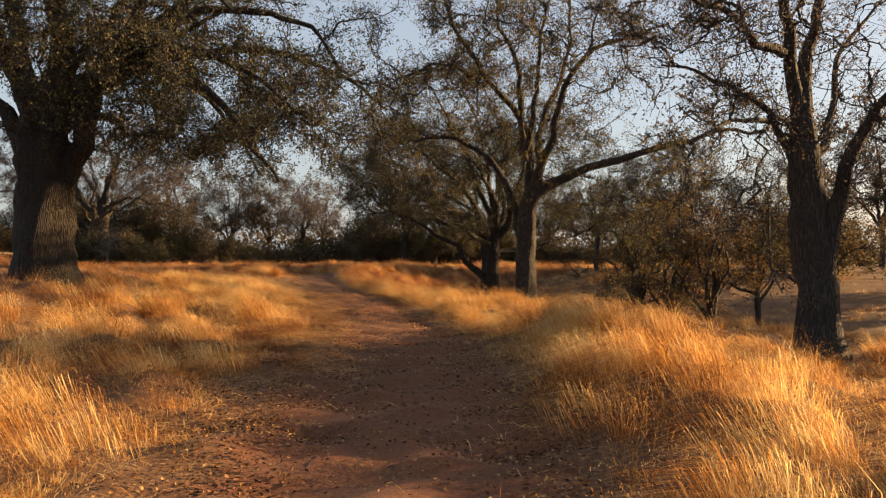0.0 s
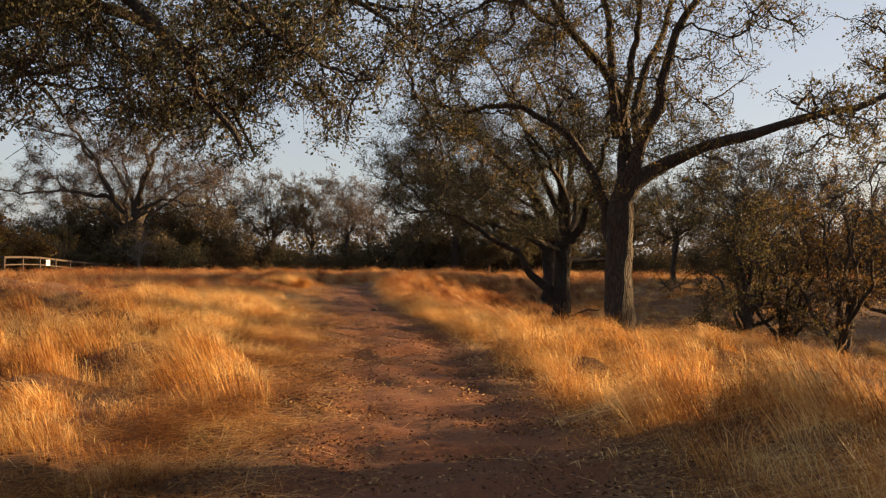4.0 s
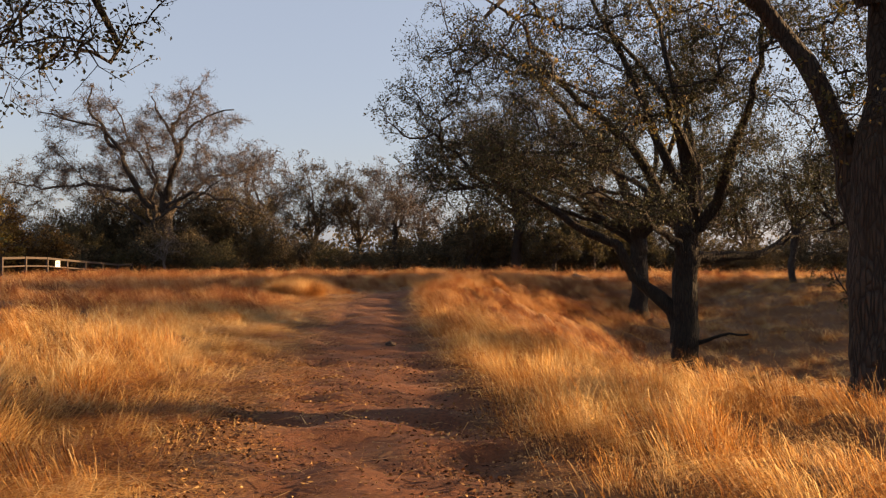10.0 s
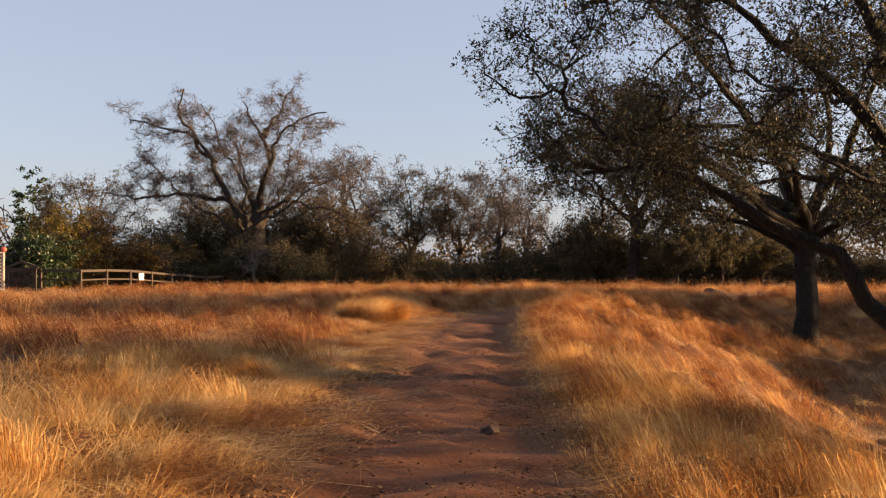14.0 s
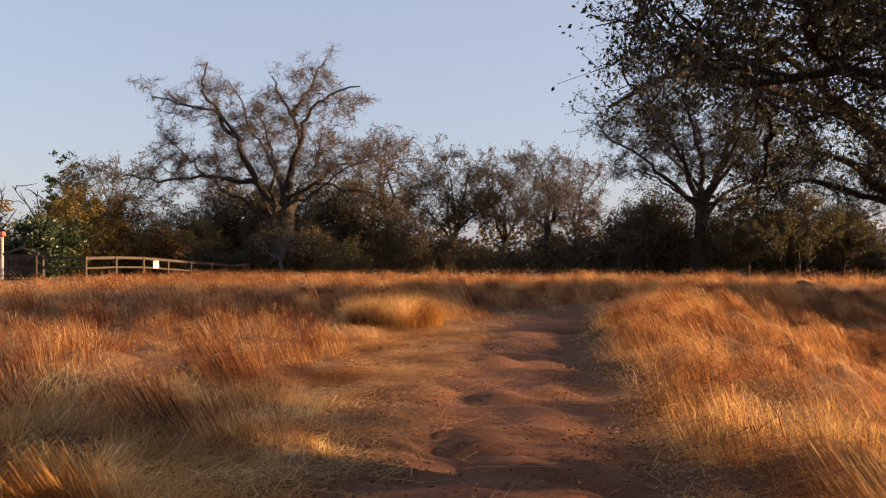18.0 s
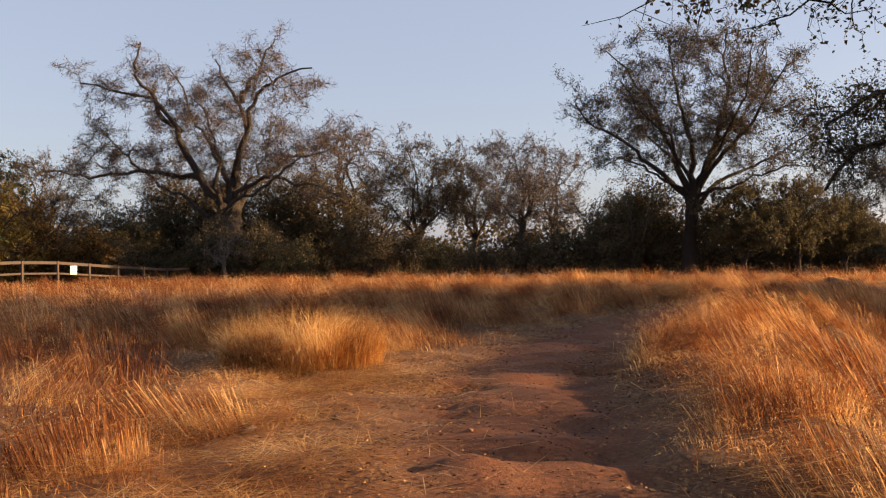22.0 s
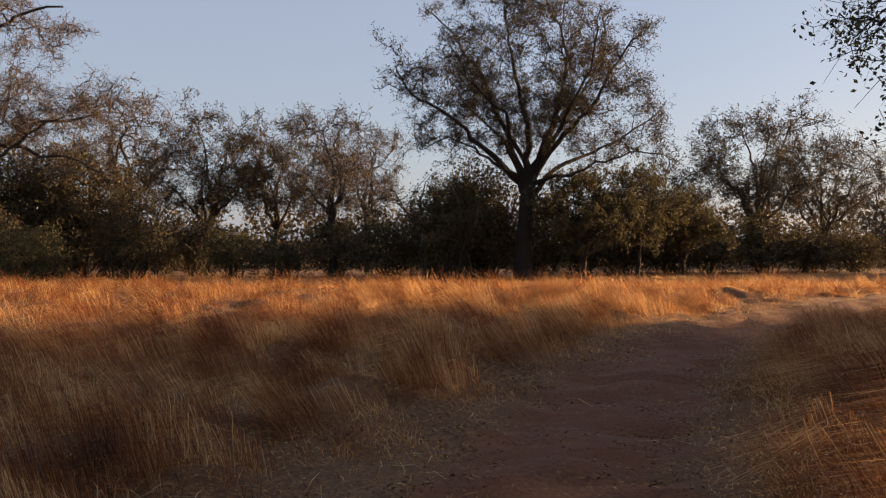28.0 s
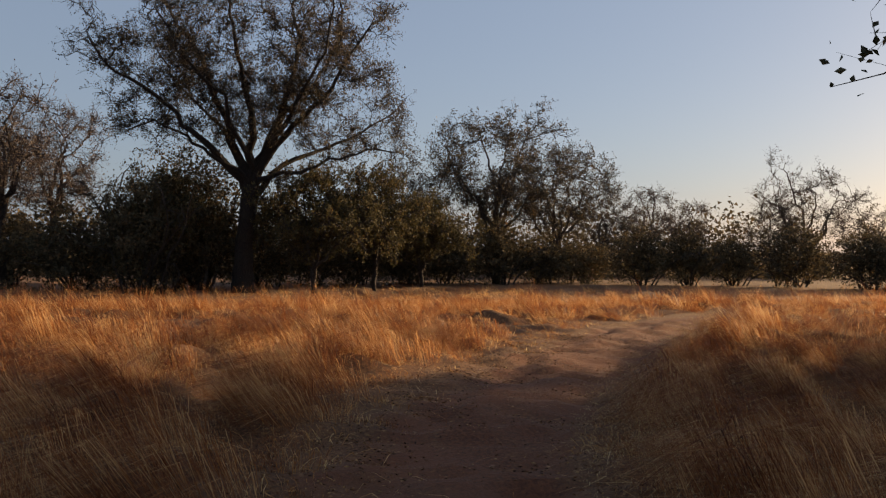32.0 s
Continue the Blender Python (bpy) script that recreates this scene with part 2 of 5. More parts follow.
def part(name, data, material, parent=None, label=""):
    if isinstance(data, bmesh.types.BMesh):
        me = bpy.data.meshes.new(name)
        data.to_mesh(me)
        data.free()
        data = me
    ob = new(name, data)
    ob.data.materials.append(material)
    if parent:
        ob.parent = parent
    return tagged(ob, label)


def unit(a):
    return a / np.maximum(np.linalg.norm(a, axis=-1, keepdims=True), 1e-9)


def tubes(P, R, sides):
    """N swept tubes, or thin ribbons for sides 1: P (N, n, 3) centre lines, R (N, n) radii."""
    N, n, _ = P.shape
    T = unit(np.gradient(P, axis=1))
    ref = np.where(np.abs(unit(P[:, -1] - P[:, 0])[:, 2:3]) > 0.8, np.array([[1.0, 0, 0]]), np.array([[0, 0, 1.0]]))[:, None]
    U = unit(np.cross(T, ref))
    W = np.cross(T, U)
    if sides == 1:
        turn = np.random.default_rng(N).uniform(0, np.pi, N)[:, None, None]
        U = np.cos(turn) * U + np.sin(turn) * W
        V = np.stack([P - U * R[..., None], P + U * R[..., None]], 2)
        i, j = np.meshgrid(np.arange(N), np.arange(n - 1), indexing="ij")
        k = (i * n + j) * 2
        return V.reshape(-1, 3), np.stack([k, k + 1, k + 3, k + 2], -1).reshape(-1, 4)
    a = np.arange(sides) * 2 * np.pi / sides
    V = P[:, :, None] + R[:, :, None, None] * (np.cos(a)[:, None] * U[:, :, None] + np.sin(a)[:, None] * W[:, :, None])
    i, j, k = np.meshgrid(np.arange(N), np.arange(n - 1), np.arange(sides), indexing="ij")
    k2 = (k + 1) % sides
    at = lambda jj, kk: (i * n + jj) * sides + kk
    Q = np.stack([at(j, k), at(j, k2), at(j + 1, k2), at(j + 1, k)], -1)
    return V.reshape(-1, 3), Q.reshape(-1, 4)


def wander(g, P0, D0, L, n, wild, lift):
    """N crooked lines of n points from P0 along D0, of lengths L."""
    P, D = [P0], unit(D0)
    for _ in range(n - 1):
        D = unit(D + wild * g.normal(size=D.shape) + np.array([0, 0, lift]))
        P.append(P[-1] + D * (L / (n - 1))[:, None])
    return np.stack(P, 1)


def sprout(g, P, count, lo, weights, spread, lift):
    """Starts and directions of count shoots on the lines P."""
    N, n, _ = P.shape
    i = g.choice(N, count, p=weights / weights.sum())
    s = (lo + (1 - lo) * g.random(count) ** 0.8) * (n - 1)
    j = np.minimum(s.astype(int), n - 2)
    f = (s - j)[:, None]
    at = P[i, j] * (1 - f) + P[i, j + 1] * f
    along = unit(P[i, j + 1] - P[i, j])
    side = unit(np.cross(along, g.normal(size=(count, 3))))
    return at, unit(along * (1 - spread) + side * spread + np.array([0, 0, lift])), i, s / (n - 1)


def leaves(g, at, size, spread, broad=0.55, small=False):
    """A leaf near each of the points: a folded diamond, or a pointed scrap where they are small."""
    n = len(at)
    c = at + g.normal(size=(n, 3)) * spread
    a, b = unit(g.normal(size=(n, 3))), g.normal(size=(n, 3))
    b = unit(np.cross(a, b))
    up = np.cross(a, b)
    s = (size * g.uniform(0.6, 1.3, n))[:, None]
    if small:
        V = np.stack([c + s * broad * 0.6 * b, c - s * broad * 0.6 * b, c + s * a], 1)
        return V.reshape(-1, 3), np.arange(3 * n).reshape(-1, 3)
    V = np.stack([c, c + s * (0.5 * a + broad * 0.5 * b + 0.1 * up), c + s * a, c + s * (0.5 * a - broad * 0.5 * b + 0.1 * up)], 1)
    return V.reshape(-1, 3), np.arange(4 * n).reshape(-1, 4)


def stretched(pts, n):
    """A smooth line of n points through pts."""
    p = np.array(pts, float)
    d = np.r_[0, np.cumsum(np.linalg.norm(np.diff(p, axis=0), axis=1))]
    m = np.gradient(p, d, axis=0)
    t = np.linspace(0, d[-1], n)
    k = np.clip(np.searchsorted(d, t, "right") - 1, 0, len(d) - 2)
    h = (d[k + 1] - d[k])[:, None]
    s = (t - d[k])[:, None] / h
    return (2 * s**3 - 3 * s**2 + 1) * p[k] + (s**3 - 2 * s**2 + s) * h * m[k] + (3 * s**2 - 2 * s**3) * p[k + 1] + (s**3 - s**2) * h * m[k + 1]


def lobe_points(g, lobes, n):
    """Points in rounded lobes (centre, half widths), most of them near the outside."""
    lobes = np.array(lobes, float)
    size = (lobes[:, 3] * lobes[:, 4] * lobes[:, 5]) ** 0.8
    k = g.choice(len(lobes), n, p=size / size.sum())
    return lobes[k, :3] + unit(g.normal(size=(n, 3))) * (0.45 + 0.57 * g.random((n, 1)) ** 0.6) * lobes[k, 3:]


def boughs_to(g, main, aims, low, crook):
    """Crooked boughs that leave the nearest wood for each aim, the near ones first; also how much wood each one carries."""
    first = int(18 * low)
    nodes = main[:, first:].reshape(-1, 3)
    ways = unit(np.gradient(main, axis=1))[:, first:].reshape(-1, 3)
    owner = np.full(len(nodes), -1)
    aims = aims[np.argsort([np.min(np.sum((nodes - t) ** 2, axis=1)) for t in aims])]
    out, carries = [], []
    s = np.linspace(0, 1, 7)[:, None]
    for t in aims:
        gap = t - nodes
        far_off = np.linalg.norm(gap, axis=1)
        k = int(np.argmin(far_off * (1.35 - 0.35 * np.sum(gap * ways, axis=1) / np.maximum(far_off, 1e-6)) + 0.6 * (far_off < 0.35)))
        length = far_off[k]
        if length > 6.0:
            continue
        mid = nodes[k] + ways[k] * length * 0.3 + np.array([0, 0, 0.12 * length])
        q = (1 - s) ** 2 * nodes[k] + 2 * s * (1 - s) * (0.55 * mid + 0.45 * (nodes[k] + gap[k] * 0.5)) + s * s * t
        q = q + np.sin(np.pi * s) * g.normal(size=(7, 3)) * 0.16 * crook * length
        m = owner[k]
        while m >= 0:
            carries[m][0] += 1
            m = carries[m][1]
        carries.append([1, owner[k]])
        out.append(q)
        nodes, ways = np.concatenate([nodes, q[2:]]), np.concatenate([ways, unit(np.gradient(q, axis=0))[2:]])
        owner = np.concatenate([owner, np.full(5, len(out) - 1)])
    return np.array(out), np.array([c[0] for c in carries], float)


def oak(label, limbs, leaf, bark, seed, boughs=150, sprays=6, twigs=5, foliage=4, leaf_size=0.06, reach=0.8, crook=0.45, droop=0.0, flare=1.5, sides=14, fine=1.0, lowest=-9.0, far=False, low=0.3, spread=0.9, lobes=(), bend=0.05, tuft=0.05, twig=None, category="tree", name="oak_tree"):
    """A crooked oak from its trunk and main limbs (radius at start and end, points); finer wood and leaves grow on them."""
    g = np.random.default_rng(seed)
    tree = tagged(new(name), label, category)
    r0, r1, pts = limbs[0]
    line = stretched([(pts[0][0], pts[0][1], pts[0][2] - 0.45), *pts], 16)
    line[1:-1, :2] += g.normal(size=(14, 2)) * r0 * 0.06
    s = np.linspace(0, 1, 16)
    rad = r0 + (r1 - r0) * s + r0 * (flare - 1) * np.exp(-np.clip(s - 0.08, 0, 1) * 9)
    rad[-3:] *= np.array([0.92, 0.8, 0.55])
    V, Q = tubes(line[None], rad[None], sides)
    ring = np.repeat(np.arange(16), sides)
    ang = np.tile(np.arange(sides) * 2 * np.pi / sides, 16)
    lump = 1 + 0.07 * np.sin(3 * ang + seed + ring * 0.25) + 0.05 * np.sin(5 * ang - ring * 0.4) + 0.03 * g.normal(size=len(V)) + 0.12 * np.exp(-ring * 0.6) * np.sin(5 * ang + seed)
    V = line[ring] + (V - line[ring]) * lump[:, None]
    part("trunk", quads_mesh("trunk", V, Q, True), bark, tree)
    main = []
    for a, b, p in limbs[1:]:
        root = np.linalg.norm(line - np.array(p[0]), axis=1)
        at_trunk = root.min() < 0.7
        if at_trunk:
            j = max(0, int(root.argmin()) - 2)
            p = (tuple(0.7 * line[j] + 0.3 * np.array(p[0]) - np.array([0, 0, 0.12])), *p)
        q = stretched(p, 18)
        q[1:] += np.cumsum(g.normal(size=(17, 3)) * bend, axis=0) * min(1.0, np.linalg.norm(q[-1] - q[0]) / 5)
        swell = 1 + (0.45 * np.exp(-np.arange(18) / 2.0) if at_trunk else 0)
        V, Q = tubes(q[None], (np.linspace(1, 0, 18) ** 1.15 * (a - b) + b)[None] * swell * g.uniform(0.93, 1.07, (1, 18)), 9)
        part("limb", quads_mesh("limb", V, Q, True), bark, tree)
        main.append(q)
    main = np.array(main)
    # ends of boughs: in the lobes of the crown, and round the outer part of the limbs
    aims = lobe_points(g, lobes, boughs) if lobes else np.zeros((0, 3))
    near = int(boughs * (0.35 if lobes else 1.0))
    k = g.integers(0, len(main), near)
    j = (18 * (low + (1 - low) * g.random(near) ** 0.7)).astype(int).clip(1, 17)
    aims = np.concatenate([aims, main[k, j] + g.normal(size=(near, 3)) * spread * np.array([1, 1, 0.8]) + np.array([0, 0, 0.25 * spread - 4 * droop])])
    aims = aims[aims[:, 2] > lowest]
    A, stout = boughs_to(g, main, aims, low, crook)
    L1 = np.linalg.norm(A[:, -1] - A[:, 0], axis=1)
    wr = np.linspace(1, 0.4, 7)[None] * (0.011 * stout**0.5 + 0.006 * L1 + 0.006)[:, None] * (1.0 + 0.2 * (fine - 1))
    wood = [tubes(A, wr, 4 if far else 5)]
    n2 = len(A) * sprays
    p, d, i, s = sprout(g, A, n2, 0.12, L1 + 0.4, 0.66, 0.1 - droop)
    L2 = reach * g.uniform(0.4, 1.2, n2) * (1.15 - 0.4 * s)
    B = wander(g, p, d, L2, 5, crook, 0.02 - droop)
    wood.append(tubes(B, np.linspace(0.012, 0.006, 5)[None] * np.ones((n2, 1)) * fine, 1))
    n3 = n2 * twigs
    p, d, i, s = sprout(g, B, n3, 0.1, L2, 0.62, 0.03 - droop)
    C = wander(g, p, d, reach * g.uniform(0.18, 0.55, n3), 3, 0.45, -droop)
    wr = np.linspace(0.005, 0.003, 3)[None] * np.ones((n3, 1)) * fine
    wood.append(tubes(C[:, ::2], wr[:, ::2], 1))
    off, VV, QQ = 0, [], []
    for v, q in wood:
        VV.append(v), QQ.append(q + off)
        off += len(v)
    part("brushwood", quads_mesh("brushwood", np.concatenate(VV), np.concatenate(QQ)), twig or bark, tree)
    if foliage:
        k = int(n3 * foliage)
        f = g.integers(0, n3, k)
        at = C[f, g.integers(1, 3, k)]
        at = at[at[:, 2] > lowest]
        V, Q = leaves(g, at, leaf_size, tuft * reach, 0.6, far)
        part("crown", quads_mesh("crown", V, Q), leaf, tree)
    return tree


def at_place(tree, x, y, z, turn=0.0, scale=(1, 1, 1)):
    tree.matrix_basis = pose(x, y, z, 0, 0, turn) @ Matrix.Diagonal((*scale, 1))
    return tree


def far_limbs(seed, height, width, fork=0.28, stems=7, lean=0.0):
    """Trunk and limbs of a spreading oak of that height and width: risers, and lower limbs that arch out."""
    g = random.Random(seed)
    h, r = height * fork, 0.018 * height + 0.04
    out = [(r, r * 0.8, ((0, 0, -0.3), (0.1, 0.05, h * 0.4), (lean * 0.3, 0, h * 0.8), (lean * 0.5, 0, h)))]
    for k in range(stems):
        a = 2 * math.pi * (k + g.uniform(-0.3, 0.3)) / stems
        o = (k % 3 + 1) / 3 * g.uniform(0.85, 1.1)
        w, top = width * 0.46 * o, height * (1.0 - 0.45 * o * o) * g.uniform(0.92, 1.02)
        c, s = math.cos(a), math.sin(a)
        b = h * g.uniform(0.7, 1.0)
        out.append((r * 0.6, 0.03, ((lean * 0.45, 0, b), (w * 0.35 * c, w * 0.35 * s, b + (top - b) * 0.42), (w * 0.72 * c + g.uniform(-0.4, 0.4), w * 0.72 * s + g.uniform(-0.4, 0.4), b + (top - b) * 0.78), (w * c + lean, w * s, top * 0.94))))
    return out


def bush(label, leaf, seed, width, height, stems=26, count=5200, leaf_size=0.13, name="bush", category="bush", dense=0):
    """A shrub: stems from the ground that branch, and many small leaves round an uneven outline."""
    g = np.random.default_rng(seed)
    thing = tagged(new(name), label, category)
    a = g.uniform(0, 2 * np.pi, stems)
    d = np.stack([np.cos(a) * g.uniform(0.1, 0.9, stems) * width / height, np.sin(a) * g.uniform(0.1, 0.9, stems) * width / height, np.ones(stems)], 1)
    A = wander(g, np.c_[g.normal(size=(stems, 2)) * width * 0.12, np.full(stems, -0.1)], d, height * g.uniform(0.6, 0.95, stems), 9, 0.22, 0.02)
    p, d, _, _ = sprout(g, A, stems * 4, 0.25, np.ones(stems), 0.6, 0.15)
    B = wander(g, p, d, g.uniform(0.3, 0.8, stems * 4) * height * 0.35, 6, 0.35, 0)
    v1, q1 = tubes(A, np.linspace(1, 0.3, 9)[None] * np.full((stems, 1), 0.012 * height + 0.008), 3)
    v2, q2 = tubes(B, np.linspace(1, 0.4, 6)[None] * np.full((stems * 4, 1), 0.006 * height + 0.004), 1)
    part("brushwood", quads_mesh("brushwood", np.concatenate([v1, v2]), np.concatenate([q1, q2 + len(v1)])), BARK, thing)
    m = count // 36
    u = unit(g.normal(size=(m, 3)))
    lump = 1 + 0.22 * np.sin(3.1 * u[:, 0] * 2 + seed) + 0.2 * np.sin(5 * u[:, 1] + 2 * u[:, 2] + seed) + 0.14 * np.sin(9 * u[:, 2] + 7 * u[:, 0])
    clump = u * (lump * g.uniform(0.6, 0.92, m))[:, None] * np.array([width * 0.8, width * 0.8, height * 0.54]) + np.array([0, 0, height * 0.48])
    i = g.integers(0, m, count)
    at = clump[i] + g.normal(size=(count, 3)) * (0.07 * width * g.uniform(0.6, 1.2, m)[i])[:, None] * np.array([1, 1, 0.75])
    V, Q = leaves(g, at[at[:, 2] > 0.02], leaf_size, 0.03, 0.7, True)
    if dense:
        u = unit(g.normal(size=(dense, 3)))
        lump = 1 + 0.22 * np.sin(3.1 * u[:, 0] * 2 + seed) + 0.2 * np.sin(5 * u[:, 1] + 2 * u[:, 2] + seed)
        at = u * (lump * 0.72 * g.random(dense) ** 0.33)[:, None] * np.array([width * 0.8, width * 0.8, height * 0.52]) + np.array([0, 0, height * 0.46])
        W, _ = leaves(g, at[at[:, 2] > 0.1], leaf_size * 1.5, 0.1, 0.8, True)
        V = np.concatenate([V, W])
        Q = np.arange(len(V)).reshape(-1, 3)
    part("foliage", quads_mesh("foliage", V, Q), leaf, thing)
    return thing


# ---- the lie of the land ----
TRAIL = ((-8, -0.2), (0, -0.3), (6, -0.4), (13.8, -0.7), (17.7, -1.3), (20, -1.65), (24, -2.55), (27.5, -3.4), (32, -4.4), (36, -5.25), (39.5, -6.0), (43, -6.4), (46.5, -5.95), (48.8, -5.3), (50.8, -4.6), (53, -3.75), (55, -2.85), (57, -1.6), (59, -0.2), (61, 1.4), (63, 3.2), (65, 5.6), (67, 9.5), (68, 14), (68, 30))


def smooth_noise(x, y, scale, seed):
    """Cheap rolling unevenness from a few sine waves."""
    g = np.random.default_rng(seed)
    z = np.zeros_like(x)
    for _ in range(7):
        a, f, p = g.uniform(0, 2 * np.pi), g.uniform(0.6, 1.7) / scale, g.uniform(0, 6.28)
        z = z + np.sin((x * np.cos(a) + y * np.sin(a)) * f * 2 * np.pi + p)
    return z / 7 * 1.6


TL = stretched([(x, y, 0) for y, x in TRAIL], 240)[:, :2]


def trail_distance(x, y):
    """Signed distance from the trail's middle line (right of it is positive)."""
    x, y = np.asarray(x, float), np.asarray(y, float)
    best, sign = np.full(x.shape, 1e9), np.ones(x.shape)
    for (ax, ay), (bx, by) in zip(TL[:-1], TL[1:]):
        dx, dy = bx - ax, by - ay
        s = np.clip(((x - ax) * dx + (y - ay) * dy) / (dx * dx + dy * dy), 0, 1)
        ex, ey = x - ax - s * dx, y - ay - s * dy
        e = ex * ex + ey * ey
        near = e < best
        best = np.where(near, e, best)
        sign = np.where(near, np.where(dy * ex - dx * ey >= 0, 1.0, -1.0), sign)
    return np.sqrt(best) * sign


def bump_at(x, y, cx, cy, rx, ry):
    return np.exp(-((x - cx) / rx) ** 2 - ((y - cy) / ry) ** 2)


def half_width(y):
    """Half the width of the bare trail, which narrows past the first oaks."""
    return 0.88 + 0.37 / (1 + np.exp(np.clip((y - 14) / 2.0, -30, 30)))


def hummock(x, y):
    """Rounded grassy humps with creases between them, 0 to about 1."""
    return 0.95 - 0.95 * np.exp(-((np.abs(smooth_noise(x + 0.25 * y, y * 1.1, 2.4, 41)) / 0.42) ** 1.6))


def land(x, y, d=None):
    """Height of the ground."""
    x, y = np.asarray(x, float), np.asarray(y, float)
    d = trail_distance(x, y) if d is None else d
    dip = np.where(y < 40.5, np.exp(-((np.clip(40.5 - y, 0, 60) / 11.2) ** 3)), np.exp(-(((y - 40.5) / 9.5) ** 2)))
    z = 1.1 * bump_at(x, y, -13, 20, 6.5, 10) - 3.1 / (1 + np.exp(np.clip((0.35 - x) / 1.3, -30, 30))) * (1 - 0.4 / (1 + np.exp(np.clip((9.5 - x) / 1.6, -30, 30)))) * dip
    z = z + 0.5 * bump_at(x, y, 8.6, 32, 3, 3.5) - 0.8 * bump_at(x, y, 4.5, 54, 4, 5) - 1.5 * bump_at(x, y, 13, 27, 6, 9) - 0.7 * bump_at(x, y, 7.6, 15, 3.8, 5)
    z = z - 0.75 / (1 + np.exp(-(y - 73) / 3.0))
    away = np.clip((np.abs(d) - 0.9) / 1.6, 0, 1)
    z = z + away * (0.07 * smooth_noise(x, y, 3.2, 3) + 0.05 * smooth_noise(x, y, 1.1, 4) + 0.05)
    z = z + np.clip((np.abs(d) - 1.4) / 1.2, 0, 1) * np.clip((20 - np.abs(d)) / 6, 0, 1) * 0.1 * smooth_noise(x, y, 2.1, 21)
    z = z + np.clip((np.abs(d) - 1.2) / np.where((d > 0) | (y > 44), 1.1, 2.4), 0, 1) * np.clip((26 - np.abs(d)) / 8, 0, 1) * ((0.17 + 0.06 / (1 + np.exp((46 - y) / 1.5)) * (d < 0) * np.clip((7 + d) / 3, 0, 1)) * hummock(x, y) - 0.1)
    z = z + 0.16 * np.exp(-(((d - 2.0) / 0.75) ** 2)) / (1 + np.exp(-(y - 33) / 2.0))
    z = z + (0.12 * bump_at(d, y, 3.0, 40.5, 1.4, 6.5) + 0.45 * bump_at(d, y, 2.5, 10.5, 0.9, 4.5) + 0.3 * bump_at(d, y, 3.0, 50, 1.2, 5)) * (d > 0)
    on = 1 - away
    z = z + on * (0.05 * smooth_noise(x * 0.35, y + 0.3 * smooth_noise(x, y, 2.0, 12), 0.8, 5) + 0.03 * smooth_noise(x, y, 2.6, 6) + 0.042 * smooth_noise(x * 0.4, y, 0.5, 15) - 0.035 * np.exp(-((np.abs(d) - 0.62) / 0.22) ** 2))
    return z


def steps(*spans):
    out = []
    for a, b, n in spans:
        out += list(np.linspace(a, b, n, endpoint=False))
    return np.array(out + [spans[-1][1]])


def far_steps(edge, end, n, sgn):
    return sgn * (edge + (end - edge) * (np.linspace(0, 1, n) ** 3))


gx = np.r_[far_steps(16, 1500, 26, -1)[::-1], steps((-15.8, -9, 20), (-9, 5, 90), (5, 15.8, 26)), far_steps(16, 1500, 26, 1)]
gy = np.r_[far_steps(6, 900, 14, -1)[::-1], steps((-5.8, 2, 16), (2, 66, 400), (66, 79.5, 30)), far_steps(80, 2500, 24, 1)]
GX, GY = np.meshgrid(gx, gy)
GD = trail_distance(GX, GY)
GZ = land(GX, GY, GD)
nx, ny = len(gx), len(gy)
jj, ii = np.meshgrid(np.arange(ny - 1), np.arange(nx - 1), indexing="ij")
cell = jj * nx + ii
ground_mesh = quads_mesh("ground", np.stack([GX, GY, GZ], -1).reshape(-1, 3), np.stack([cell, cell + 1, cell + nx + 1, cell + nx], -1).reshape(-1, 4), True)
bare = ground_mesh.attributes.new("bare", "FLOAT", "POINT")
wob = 0.22 * smooth_noise(GX, GY, 1.3, 8) + 0.12 * smooth_noise(GX, GY, 0.45, 9)
bare.data.foreach_set("value", np.clip((half_width(GY) + 0.25 + wob - np.abs(GD)) / 0.6, 0, 1).astype(np.float32).ravel())
ground = part("ground", ground_mesh, EARTH)
tagged(ground, "red-brown dirt trail and dry thatch between grasses", "ground", kind="structure")


def height_at(x, y):
    return float(land(np.array([x]), np.array([y]))[0])


# ---- dry grass ----
def blades(g, x, y, h, w, lean, heading, bend, bent=True):
    """Grass stems, bent in the middle or plain; heading is where they lean."""
    n = len(x)
    z = land(x, y) - 0.02
    u = np.stack([np.cos(heading), np.sin(heading), np.zeros(n)], 1)
    f = g.uniform(0, 2 * np.pi, n)
    v = np.stack([np.cos(f), np.sin(f), np.zeros(n)], 1) * (w / 2)[:, None]
    base = np.stack([x, y, z], 1)
    mid = base + u * (h * lean * 0.4)[:, None] + np.array([0, 0, 1]) * (h * 0.55)[:, None]
    tip = base + u * (h * (lean + bend))[:, None] + np.array([0, 0, 1]) * (h * np.clip(1 - 0.42 * (lean + bend) ** 2, 0.22, 1))[:, None]
    if bent:
        V = np.stack([base, mid + v, tip, mid - v], 1)
        return V.reshape(-1, 3), np.arange(4 * n).reshape(-1, 4), mid, tip
    V = np.stack([base - v, base + v, tip], 1)
    return V.reshape(-1, 3), np.arange(3 * n).reshape(-1, 3), mid, tip


TRAIL_Y, TRAIL_X = [p[0] for p in TRAIL], [p[1] for p in TRAIL]


